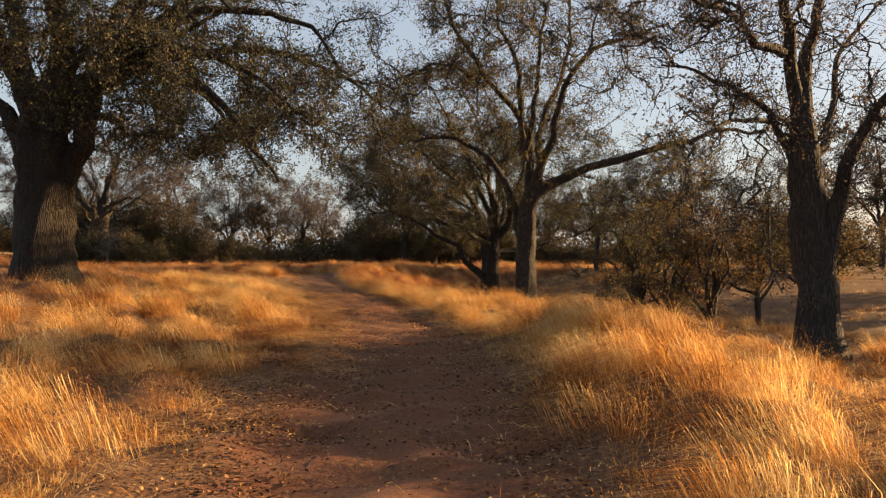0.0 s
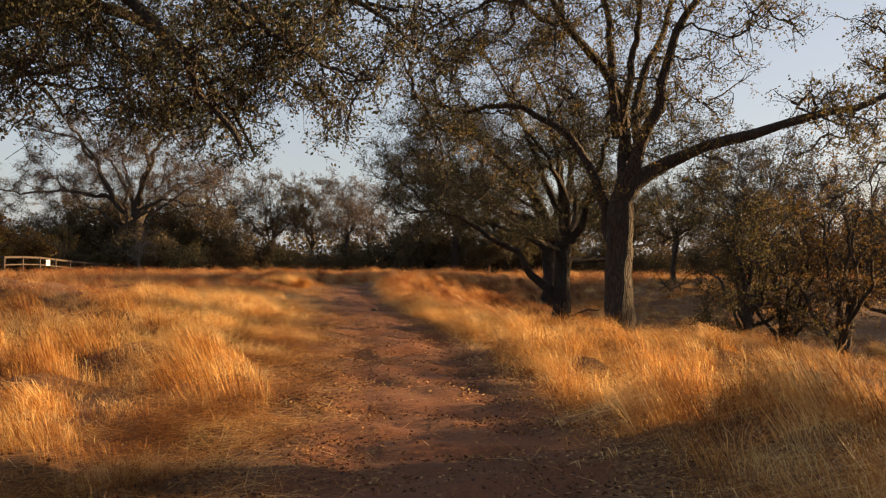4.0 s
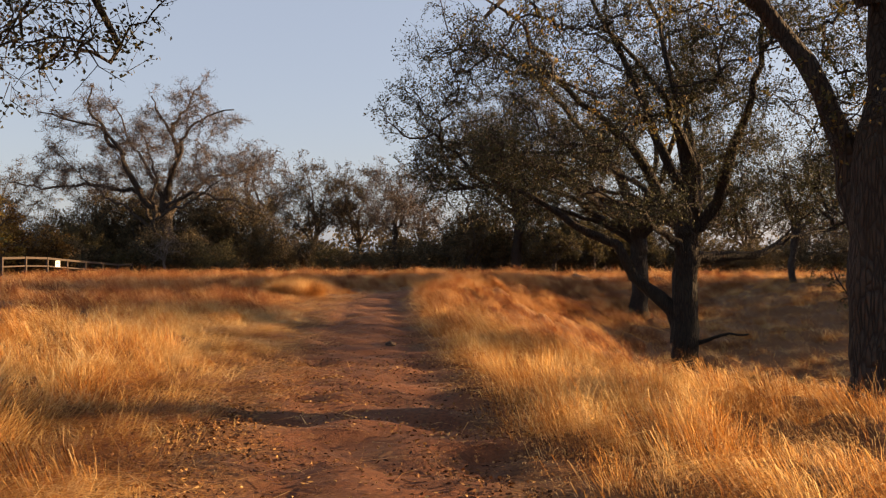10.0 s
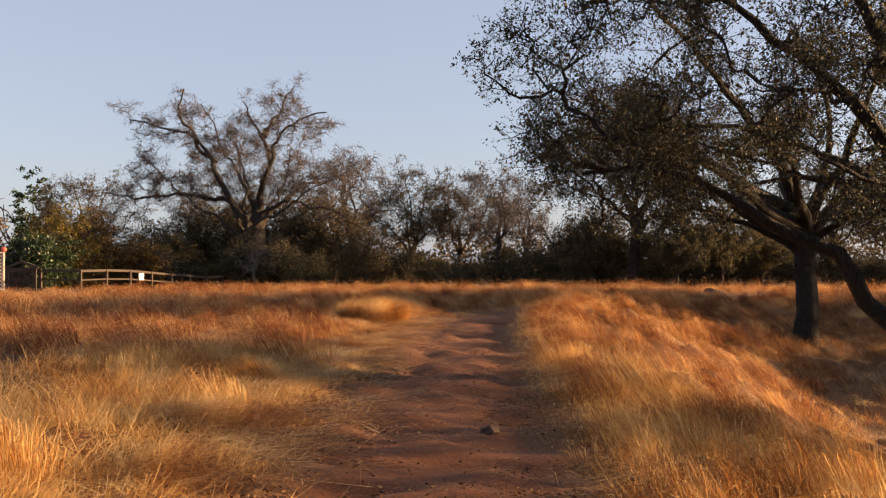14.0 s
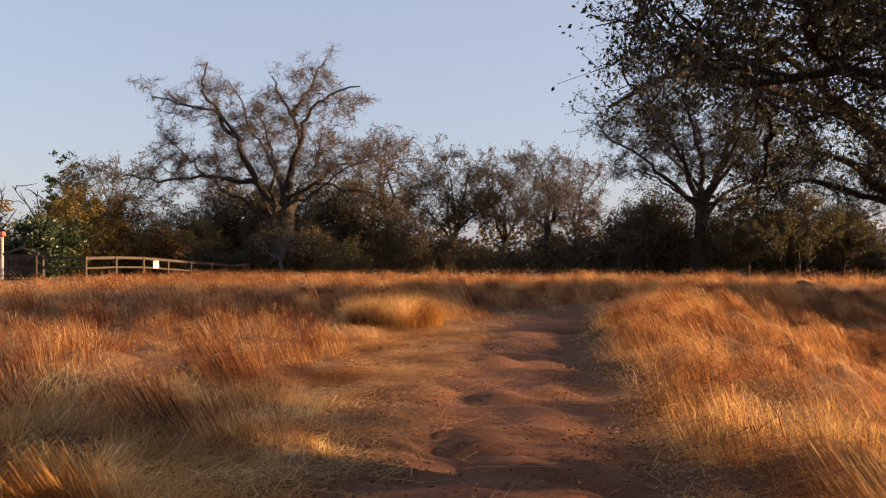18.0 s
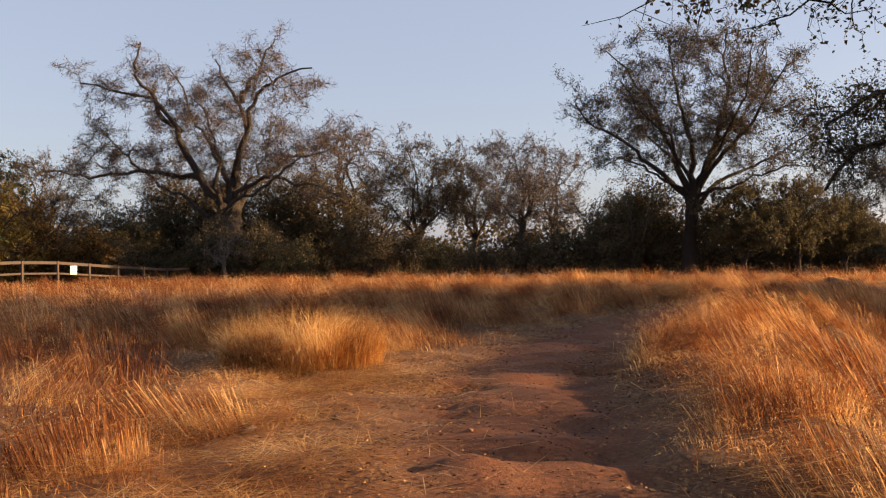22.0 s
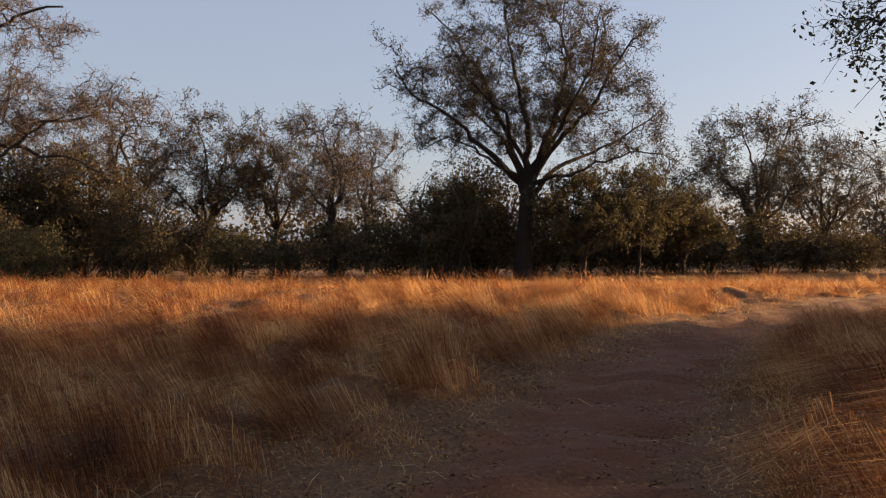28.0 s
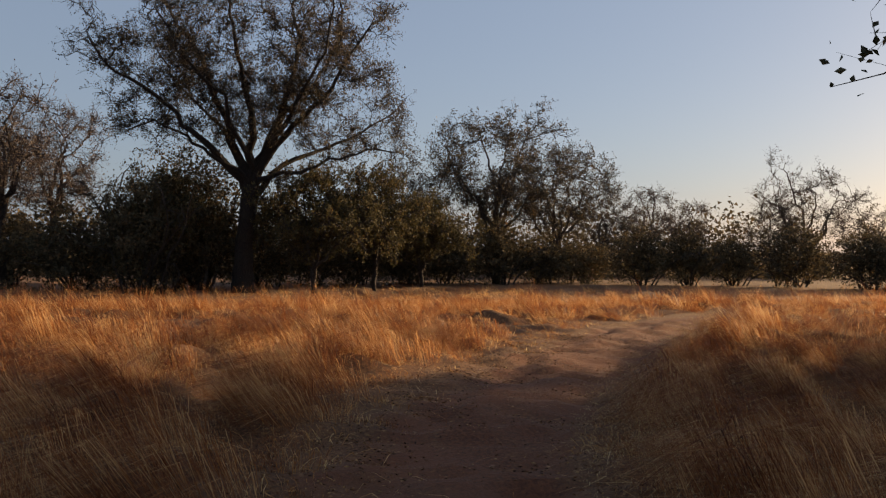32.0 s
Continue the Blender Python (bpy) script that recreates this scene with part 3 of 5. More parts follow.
def meadow(name, g, tufts, per, lo, hi, wide, zone, seeds, label, tall=(0.1, 0.46), broad=(0.18, 0.42), clear=0.72, bent=True, straw=None):
    """Leaning tufts of dry grass over a stretch of the plan, where zone(x, y, d) allows."""
    cx, cy = g.uniform(lo[0], hi[0], tufts), g.uniform(lo[1], hi[1], tufts)
    d = trail_distance(cx, cy)
    mound = np.clip(0.75 * hummock(cx, cy) + 0.42 * smooth_noise(cx, cy * 0.8, 1.0, 24) + 0.12, 0, 1) ** 1.3
    keep = (g.random(tufts) < zone(cx, cy, d)) & (g.random(tufts) < 0.14 + 0.86 * mound)
    cx, cy, d, mound = cx[keep], cy[keep], d[keep], mound[keep]
    n = len(cx)
    edge = np.where((d > 0) | (cy > 43), np.clip((np.abs(d) - 0.6) / 0.6, 0.4, 1), np.clip((np.abs(d) - 0.9) / 2.2, 0.25, 1))
    th = (tall[0] + (tall[1] * 1.12 - tall[0]) * np.clip(mound + 0.14 * g.normal(size=n), 0, 1.1)) * edge
    head = 2.9 + 1.5 * smooth_noise(cx, cy, 2.6, 22) + 0.5 * g.normal(size=n)
    lean = np.clip(0.42 + 0.4 * smooth_noise(cx, cy, 1.6, 23) + 0.2 * g.normal(size=n), 0.0, 0.95)
    i = np.repeat(np.arange(n), per)
    m = len(i)
    rad = g.uniform(*broad, n)[i]
    a = g.uniform(0, 2 * np.pi, m)
    q = np.sqrt(g.random(m))
    x, y = cx[i] + rad * q * np.cos(a), cy[i] + rad * q * np.sin(a)
    h = th[i] * g.uniform(0.35, 1.1, m) * (1.12 - 0.45 * q * q)
    out = 0.65 * q**1.5
    ux = out * np.cos(a) + lean[i] * np.cos(head[i]) + 0.2 * g.normal(size=m)
    uy = out * np.sin(a) + lean[i] * np.sin(head[i]) + 0.2 * g.normal(size=m)
    V, Q, mid, tip = blades(g, x, y, h, wide * g.uniform(0.5, 1.5, m), np.clip(np.hypot(ux, uy), 0, 0.95), np.arctan2(uy, ux), g.uniform(0.05, 0.55, m), bent)
    free = (np.abs(tip[:, 0] - np.interp(tip[:, 1], TRAIL_Y, TRAIL_X)) > clear) | (tip[:, 1] > 61)
    k = 4 if bent else 3
    V = V.reshape(-1, k, 3)[free].reshape(-1, 3)
    mid, tip, h = mid[free], tip[free], h[free]
    m = len(tip)
    ob = tagged(part(name, quads_mesh(name, V, np.arange(k * m).reshape(-1, k)), straw or STRAW), label, "grass", kind="stuff")
    if seeds:
        oat_heads(g, mid, tip, g.random(m) < seeds * (h > 0.2), wide)
    return ob


def oat_heads(g, mid, tip, pick, wide, thing=None):
    """Nodding husks at the ends of the picked stems."""
    t = tip[pick]
    k = np.repeat(np.arange(len(t)), 3)
    along = unit(tip[pick] - mid[pick])
    c = t[k] - along[k] * g.uniform(-0.02, 0.17, len(k))[:, None] + g.normal(size=(len(k), 3)) * 0.016
    hang = unit(g.normal(size=(len(k), 3)) * 0.5 + np.array([0, 0, -0.8]))
    side = unit(np.cross(hang, g.normal(size=(len(k), 3)))) * 0.0023 * max(1.0, wide / 0.006)
    s = (g.uniform(0.010, 0.021, len(k)) * max(1.0, wide / 0.007))[:, None]
    W = np.stack([c + hang * s, c + side, c - side], 1).reshape(-1, 3)
    if thing:
        part("oat_fringe", quads_mesh("oat_fringe", W, np.arange(len(W)).reshape(-1, 3)), SEED, thing)
        return
    tagged(part("wild_oat_heads", quads_mesh("wild_oat_heads", W, np.arange(len(W)).reshape(-1, 3)), SEED), "pale nodding wild oat seed heads over the grass", "grass", kind="stuff")


# ---- oaks beside the trail: trunk first, then the main limbs ----
OAK_LEFT = (
    (0.64, 0.52, ((0.03, 0.00, -0.00), (0.00, 0.00, 0.97), (0.03, 0.00, 1.96), (0.05, 0.00, 2.95), (-0.05, 0.00, 3.94))),
    (0.28, 0.08, ((0.3, 0.0, 2.2), (0.7, -0.1, 3.0), (1.0, -0.2, 4.0), (1.5, -0.3, 5.0), (2.0, -0.4, 5.9), (2.3, -0.6, 7.0), (2.8, -0.9, 8.0))),
    (0.16, 0.03, ((1.7, -0.3, 5.4), (2.5, -0.8, 5.3), (3.3, -1.3, 4.8), (4.1, -1.8, 4.1), (4.7, -2.1, 3.5), (5.2, -2.3, 2.7), (5.7, -2.4, 2.1))),
    (0.14, 0.03, ((2.0, -0.4, 5.6), (2.7, 0.2, 5.8), (3.6, 0.6, 6.2), (4.7, 0.9, 6.2), (5.8, 1.0, 5.8), (6.5, 1.0, 4.9))),
    (0.1, 0.08, ((1.0, -0.2, 3.7), (1.6, -0.3, 3.7), (1.9, -0.4, 3.5))),
    (0.33, 0.08, ((-0.1, 0.0, 3.7), (-0.6, 0.3, 4.9), (-0.9, 0.6, 6.2), (-1.5, 0.8, 7.7), (-2.0, 1.0, 9.2))),
    (0.35, 0.08, ((0.0, 0.0, 3.8), (0.3, -0.4, 5.2), (0.4, -1.0, 6.5), (0.9, -1.5, 7.7), (1.5, -2.0, 8.8))),
    (0.22, 0.05, ((-0.3, 0.0, 2.8), (-1.0, 0.3, 4.2), (-1.9, 0.5, 5.0), (-3.2, 0.8, 5.8), (-4.6, 1.0, 6.1))),
    # limbs that reach over the trail and onward
    (0.2, 0.03, ((0.1, 0.3, 3.7), (2.4, 0.8, 5.2), (4.6, 1.2, 5.5), (6.2, 1.4, 4.9), (7.0, 1.4, 4.3))),
    (0.22, 0.03, ((0.1, 0.3, 3.6), (1.6, 0.2, 5.0), (3.4, -0.6, 5.2), (4.8, -1.2, 4.4), (5.7, -1.6, 3.5))),
    (0.24, 0.03, ((0.0, 0.3, 3.7), (0.2, 2.2, 5.3), (0.4, 4.4, 6.0), (0.6, 6.2, 5.4), (0.5, 7.4, 4.3))),
    (0.18, 0.03, ((0.3, 0.2, 3.6), (1.6, 1.2, 5.6), (2.8, 2.0, 6.6), (3.4, 2.4, 7.2))),
    (0.16, 0.03, ((0.2, 0.0, 3.8), (2.0, -1.4, 5.6), (3.8, -2.4, 6.2), (5.0, -3.0, 5.2))),
    (0.18, 0.03, ((0.3, 0.2, 3.8), (2.2, 1.0, 6.2), (4.2, 1.0, 7.2), (5.6, 0.4, 6.8))),
    (0.2, 0.03, ((0.1, 0.3, 3.6), (1.2, 2.0, 5.0), (2.4, 3.8, 4.9), (3.3, 4.7, 3.8), (3.7, 5.0, 3.0))),
    (0.2, 0.04, ((-0.1, -0.2, 3.5), (0.2, -2.4, 5.4), (0.6, -4.6, 6.2), (1.0, -6.4, 6.0))),
)
LOBES_LEFT = ((4.4, -1.0, 3.6, 3.0, 2.8, 1.5), (6.0, 0.4, 3.9, 1.4, 2.2, 1.2), (2.4, -2.4, 4.1, 2.4, 2.4, 1.6), (2.6, 2.6, 4.8, 2.8, 2.6, 1.8), (2.8, 4.2, 3.7, 1.3, 1.3, 1.3), (0.0, 0.0, 7.6, 5.0, 5.0, 2.5))
at_place(oak("massive old oak with a flared dark trunk and sprawling limbs", OAK_LEFT, LEAF_GREEN, BARK_DARK, 11, boughs=380, sprays=8, twigs=6, foliage=6, leaf_size=0.054, droop=0.035, flare=1.3, sides=20, spread=1.2, lobes=LOBES_LEFT, lowest=1.9), -8.75, 18.7, 0.6)

OAK_FORKED = (
    (0.28, 0.27, ((0.08, 0.00, 0.12), (0.08, 0.00, 1.21), (0.11, 0.00, 2.12), (0.16, 0.00, 3.03))),
    (0.15, 0.04, ((0.1, 0.0, 2.9), (0.1, 0.3, 4.3), (-0.1, 0.4, 5.2), (-0.6, 0.2, 5.8), (-1.3, -0.2, 6.4), (-1.7, -0.5, 7.0), (-2.2, -0.8, 7.7), (-2.4, -1.0, 8.3))),
    (0.06, 0.02, ((-1.3, -0.2, 6.4), (-2.0, -0.6, 6.7), (-2.7, -1.0, 6.7), (-3.4, -1.3, 6.3), (-3.7, -1.6, 6.0))),
    (0.12, 0.03, ((0.1, 0.3, 4.1), (-0.1, 0.6, 6.2), (-0.2, 1.0, 7.4), (-0.6, 1.2, 8.4), (-0.7, 1.5, 9.6))),
    (0.1, 0.03, ((0.1, 0.0, 4.4), (0.2, -0.5, 6.1), (0.1, -1.2, 7.1), (0.2, -1.6, 8.2))),
    (0.15, 0.03, ((0.3, 0.0, 3.0), (0.6, -0.2, 3.9), (0.9, -0.5, 4.9), (1.2, -0.8, 6.1), (1.9, -0.8, 6.9), (2.9, -0.4, 7.2), (4.1, 0.0, 7.8))),
    (0.11, 0.03, ((0.4, 0.2, 3.7), (0.7, 1.0, 5.3), (1.2, 1.8, 6.7), (1.6, 2.4, 8.4), (1.8, 3.0, 9.9))),
    (0.17, 0.04, ((0.3, 0.0, 2.9), (0.8, 0.1, 3.4), (1.5, 0.0, 3.7), (2.5, -0.3, 4.0), (3.5, -0.5, 4.2), (4.6, -0.6, 4.5), (5.8, -0.4, 4.8), (6.8, 0.0, 4.7))),
    (0.14, 0.03, ((-0.0, 0.0, 2.0), (-0.3, 0.1, 3.0), (-0.7, 0.3, 4.0), (-1.4, 0.4, 4.7), (-2.2, 0.5, 5.0), (-3.0, 0.6, 4.9), (-3.9, 0.8, 5.2))),
)
at_place(oak("tall forked oak with a straight grey-brown trunk in the grass", OAK_FORKED, LEAF_OLIVE, BARK, 12, boughs=260, sprays=8, twigs=5, foliage=6, leaf_size=0.056, flare=1.2, spread=1.2), 2.3, 24.6, -0.1)

OAK_SPREADING = (
    (0.29, 0.25, ((-0.06, -0.01, -0.07), (-0.03, -0.02, 1.27), (-0.01, -0.03, 2.16), (0.03, -0.03, 3.06), (0.06, -0.03, 3.76))),
    (0.17, 0.03, ((-0.2, -0.1, 1.9), (-0.5, -0.1, 2.3), (-0.9, -0.2, 2.7), (-1.3, -0.2, 3.0), (-1.7, -0.2, 3.6), (-2.4, -0.1, 3.9), (-3.0, -0.0, 4.4), (-4.0, 0.0, 4.8), (-5.0, 0.0, 4.7))),
    (0.17, 0.03, ((-0.0, -0.0, 3.5), (-0.2, 0.3, 4.4), (-0.8, 0.6, 5.4), (-1.5, 0.7, 6.2), (-2.3, 0.7, 6.9), (-3.1, 0.3, 7.6), (-3.9, -0.0, 7.9))),
    (0.16, 0.03, ((0.0, -0.0, 3.7), (-0.1, -0.5, 5.1), (-0.6, -1.0, 6.1), (-1.3, -1.5, 6.8), (-2.0, -2.0, 7.4))),
    (0.15, 0.03, ((0.1, 0.2, 3.8), (0.6, 1.1, 4.5), (0.6, 2.1, 6.1), (0.5, 2.6, 7.4), (0.3, 3.0, 8.8))),
    (0.18, 0.04, ((0.1, -0.0, 3.7), (0.6, -0.1, 4.2), (0.8, -0.5, 5.2), (1.1, -0.8, 6.1), (1.3, -1.1, 6.9), (1.4, -1.4, 7.8))),
    (0.15, 0.03, ((0.2, 0.0, 3.2), (1.0, 0.4, 3.3), (1.8, 0.8, 3.3), (2.8, 1.4, 3.6), (3.7, 1.9, 3.6))),
    (0.1, 0.02, ((-0.1, -0.1, 3.8), (-0.4, 1.9, 4.6), (-1.2, 3.2, 5.4), (-2.5, 3.9, 5.9), (-4.1, 4.2, 5.9), (-5.5, 4.4, 6.3))),
    (0.1, 0.02, ((-0.1, -0.1, 3.5), (-0.8, -1.2, 3.9), (-1.5, -2.2, 4.3), (-2.3, -2.9, 4.6))),
    (0.06, 0.02, ((0.2, 0.0, 1.4), (0.5, -0.4, 1.6), (0.7, -0.8, 1.7), (1.1, -1.0, 1.7))),
    (0.15, 0.03, ((0.0, 0.0, 3.5), (-0.9, 0.4, 5.8), (-1.9, 0.6, 8.0), (-2.7, 0.6, 9.5))),
    (0.13, 0.03, ((0.1, 0.0, 3.7), (-0.2, -0.3, 6.4), (-0.8, -0.2, 8.6), (-1.2, 0.1, 10.0))),
    # two limbs added on the far side to shade the left meadow
    (0.14, 0.03, ((0.1, 0.0, 3.7), (0.4, 2.4, 6.0), (0.6, 4.6, 7.4), (0.4, 6.6, 7.8))),
    (0.13, 0.03, ((0.0, 0.0, 3.5), (-0.7, 1.4, 4.4), (-1.7, 2.6, 4.9), (-2.5, 3.8, 5.0))),
)
LOBES_SPREADING = ((-3.4, 0, 6.4, 3.2, 3.6, 2.4), (-1.2, 0, 8.6, 4.2, 4.2, 2.8), (2.6, 0.5, 7.0, 3.2, 3.8, 2.6), (-4.3, 0, 4.9, 1.5, 2.6, 1.1), (2.6, 1.4, 4.6, 2.4, 2.6, 1.2))
at_place(oak("spreading dark oak with a low limb sweeping over the grass", OAK_SPREADING, LEAF_GREEN, BARK_DARK, 24, boughs=310, sprays=8, twigs=5, foliage=7.5, leaf_size=0.052, fine=0.8, lobes=LOBES_SPREADING, lowest=3.9), 2.0, 34.6, -1.95)

OAK_BANK = (
    (0.37, 0.28, ((0.02, 0.00, -0.08), (-0.03, 0.00, 0.92), (-0.12, 0.00, 1.91), (-0.18, 0.00, 2.90), (-0.28, 0.00, 3.90))),
    (0.19, 0.05, ((-0.3, 0.0, 3.7), (-0.5, 0.0, 4.8), (-0.7, -0.2, 5.5), (-1.1, -0.5, 6.2), (-1.3, -0.8, 7.1))),
    (0.17, 0.05, ((-0.2, 0.0, 3.8), (0.0, 0.3, 4.8), (0.3, 0.6, 5.8), (0.5, 0.8, 6.8), (0.7, 1.0, 7.8))),
    (0.2, 0.05, ((-0.0, 0.0, 1.8), (0.2, -0.2, 2.8), (0.3, -0.5, 3.5), (0.6, -0.7, 4.2), (0.8, -0.9, 4.7), (1.2, -1.0, 5.4))),
    (0.09, 0.02, ((-0.7, -0.2, 5.3), (-1.3, -0.5, 5.3), (-1.9, -0.9, 5.6), (-2.7, -1.2, 5.8), (-3.3, -1.4, 6.1))),
    (0.1, 0.02, ((-0.4, 0.0, 3.4), (-0.6, 0.2, 4.1), (-1.2, 0.5, 4.8), (-1.8, 0.8, 5.2), (-2.3, 1.0, 5.4))),
    (0.08, 0.02, ((-0.3, 0.0, 3.9), (-1.1, -0.6, 4.1), (-1.8, -1.0, 4.1), (-2.5, -1.4, 3.7))),
    (0.12, 0.03, ((-0.1, 0.2, 3.0), (0.9, 1.4, 4.3), (1.7, 2.4, 5.8), (2.7, 3.0, 7.0))),
)
at_place(oak("slender forked oak on the bank with thin dry foliage", OAK_BANK, LEAF_BROWN, BARK, 14, boughs=130, sprays=7, twigs=5, foliage=2.5, spread=1.2), 6.6, 15.0, -0.45)

OAK_OVERHANG = (
    (0.36, 0.3, ((0, 0, -0.1), (0.05, 0, 1.2), (0.0, 0.05, 2.4), (0.0, 0.0, 3.4))),
    (0.27, 0.03, ((0, 0, 3.2), (-1.9, -2.6, 4.7), (-4.1, -5.6, 5.7), (-6.2, -8.0, 5.9), (-7.4, -9.6, 5.2))),
    (0.23, 0.03, ((0, 0, 3.0), (-1.4, -3.2, 4.3), (-3.2, -6.4, 5.2), (-4.8, -9.4, 5.8), (-5.8, -11.0, 6.4))),
    (0.22, 0.03, ((0, 0, 3.3), (-1.2, -2.8, 5.6), (-3.0, -5.6, 7.3), (-4.6, -8.6, 8.6), (-5.5, -10.4, 9.0))),
    (0.2, 0.03, ((0, 0, 2.8), (-1.8, -0.9, 4.2), (-3.3, -1.6, 4.9), (-4.2, -1.9, 5.0), (-4.8, -2.0, 4.5))),
    (0.14, 0.03, ((0, 0, 2.9), (-2.0, -0.2, 4.3), (-3.9, -0.2, 4.7), (-4.7, -0.2, 3.9))),
    (0.2, 0.03, ((0, 0, 3.0), (-0.8, -3.2, 4.7), (-1.8, -6.2, 5.6), (-2.6, -8.8, 5.4))),
    (0.18, 0.03, ((0, 0, 3.3), (0.4, -0.8, 5.6), (0.2, -1.8, 7.6), (-0.6, -2.6, 9.2))),
    (0.18, 0.03, ((0, 0, 3.3), (1.4, -0.4, 5.2), (3.0, -0.8, 6.6), (4.4, -1.2, 7.2))),
    (0.18, 0.03, ((0, 0, 3.2), (1.6, 1.2, 4.6), (3.4, 2.0, 5.4), (5.0, 2.6, 5.2))),
    (0.16, 0.03, ((0, 0, 3.3), (-0.4, 1.2, 5.8), (-0.6, 2.2, 7.6), (-0.4, 3.0, 8.8))),
    (0.16, 0.03, ((0, 0, 3.0), (1.0, -1.6, 4.2), (2.0, -3.0, 5.4), (2.8, -4.2, 6.0))),
    # limb out of view, added to throw shade over the meadow
    (0.16, 0.03, ((0, 0, 3.3), (0.5, -3.0, 5.5), (0.8, -6.0, 7.0), (0.6, -9.0, 7.2))),
)
at_place(oak("broad oak whose drooping leafy limbs hang over the trail", OAK_OVERHANG, LEAF_GREEN, BARK_DARK, 15, boughs=250, sprays=8, twigs=5, foliage=5, leaf_size=0.058, fine=0.8, droop=0.015, lowest=3.4, spread=0.6, low=0.42), 2.6, 50.8, -1.25)

# ---- tall oaks of the far tree line ----
OAK_BARE = (
    (0.7, 0.5, ((0.48, 0.12, 0.03), (0.59, 0.16, 2.70), (0.69, 0.20, 4.99), (0.65, 0.19, 7.29))),
    (0.3, 0.05, ((0.3, 0.1, 5.8), (-0.8, -0.7, 7.6), (-1.2, -1.3, 9.5), (-2.0, -1.5, 11.1), (-3.0, -1.2, 13.4), (-4.4, -1.1, 14.7), (-7.5, -1.3, 15.9), (-9.3, -1.3, 16.6))),
    (0.25, 0.05, ((-0.6, -0.1, 6.7), (-2.8, 0.3, 8.4), (-6.0, 0.5, 9.4), (-8.7, 0.5, 9.4), (-11.3, 0.2, 9.7), (-12.4, -0.1, 9.9))),
    (0.28, 0.05, ((0.6, 0.2, 6.9), (0.7, 1.0, 10.4), (0.7, 1.7, 13.3), (-0.6, 2.0, 15.4), (-1.9, 2.0, 17.5))),
    (0.2, 0.05, ((0.7, 1.7, 13.7), (2.1, 1.4, 15.7), (2.9, 1.2, 17.3))),
    (0.26, 0.05, ((0.9, 0.3, 7.3), (2.4, -0.4, 10.4), (4.0, -1.0, 13.0), (6.0, -1.1, 14.0), (8.1, -0.9, 14.5))),
    (0.22, 0.05, ((0.9, 0.3, 6.5), (2.3, 1.2, 8.3), (3.5, 2.2, 9.7), (5.2, 3.2, 10.2), (7.3, 4.2, 11.1))),
    (0.2, 0.05, ((1.1, 0.3, 6.1), (3.8, -0.8, 7.5), (6.5, -1.4, 7.1), (8.4, -1.3, 6.4))),
    (0.2, 0.05, ((-2.0, -1.5, 11.2), (-2.8, -2.8, 13.1), (-3.5, -3.8, 15.1), (-3.7, -4.0, 16.9))),
    (0.2, 0.04, ((0.5, 0.2, 6.5), (-1.9, 2.6, 9.6), (-4.2, 4.1, 12.7), (-5.5, 4.8, 15.9))),
    (0.2, 0.04, ((0.3, 0.0, 4.8), (0.6, -0.5, 8.0), (0.3, -1.0, 11.0), (-0.6, -1.2, 13.0))),
    (0.18, 0.04, ((0.3, 0.0, 4.6), (2.6, -1.0, 6.8), (5.2, -1.5, 8.4), (7.2, -2.0, 8.6))),
    (0.18, 0.04, ((0.3, 0.0, 4.8), (1.9, 1.2, 8.5), (3.3, 2.0, 11.3), (3.8, 2.4, 12.6))),
    (0.18, 0.04, ((0.0, 0.0, 4.8), (-1.7, 1.0, 8.5), (-3.5, 1.5, 11.3), (-4.6, 1.8, 12.8))),
    (0.16, 0.04, ((0.0, 0.0, 4.6), (-2.6, -1.2, 7.0), (-5.0, -2.0, 9.2), (-6.8, -2.4, 10.6))),
)
LOBES_BARE = ((-5.0, 0, 12.4, 5.0, 5.0, 4.8), (3.2, 0, 12.4, 4.8, 5.0, 4.9), (-1.0, 0, 11.0, 4.0, 5.0, 4.0), (-8.4, 0, 9.2, 3.6, 4.0, 1.8), (6.2, 0, 9.6, 3.0, 4.0, 2.6))
at_place(oak("huge nearly bare oak with wide crooked limbs", OAK_BARE, LEAF_BROWN, BARK, 16, twig=TWIG, boughs=560, sprays=9, twigs=5, foliage=0.7, leaf_size=0.08, reach=1.0, crook=0.6, fine=1.4, far=True, lobes=LOBES_BARE, lowest=6, bend=0.16), -35.2, 86.2, -0.9, scale=(1.05, 1, 0.955))

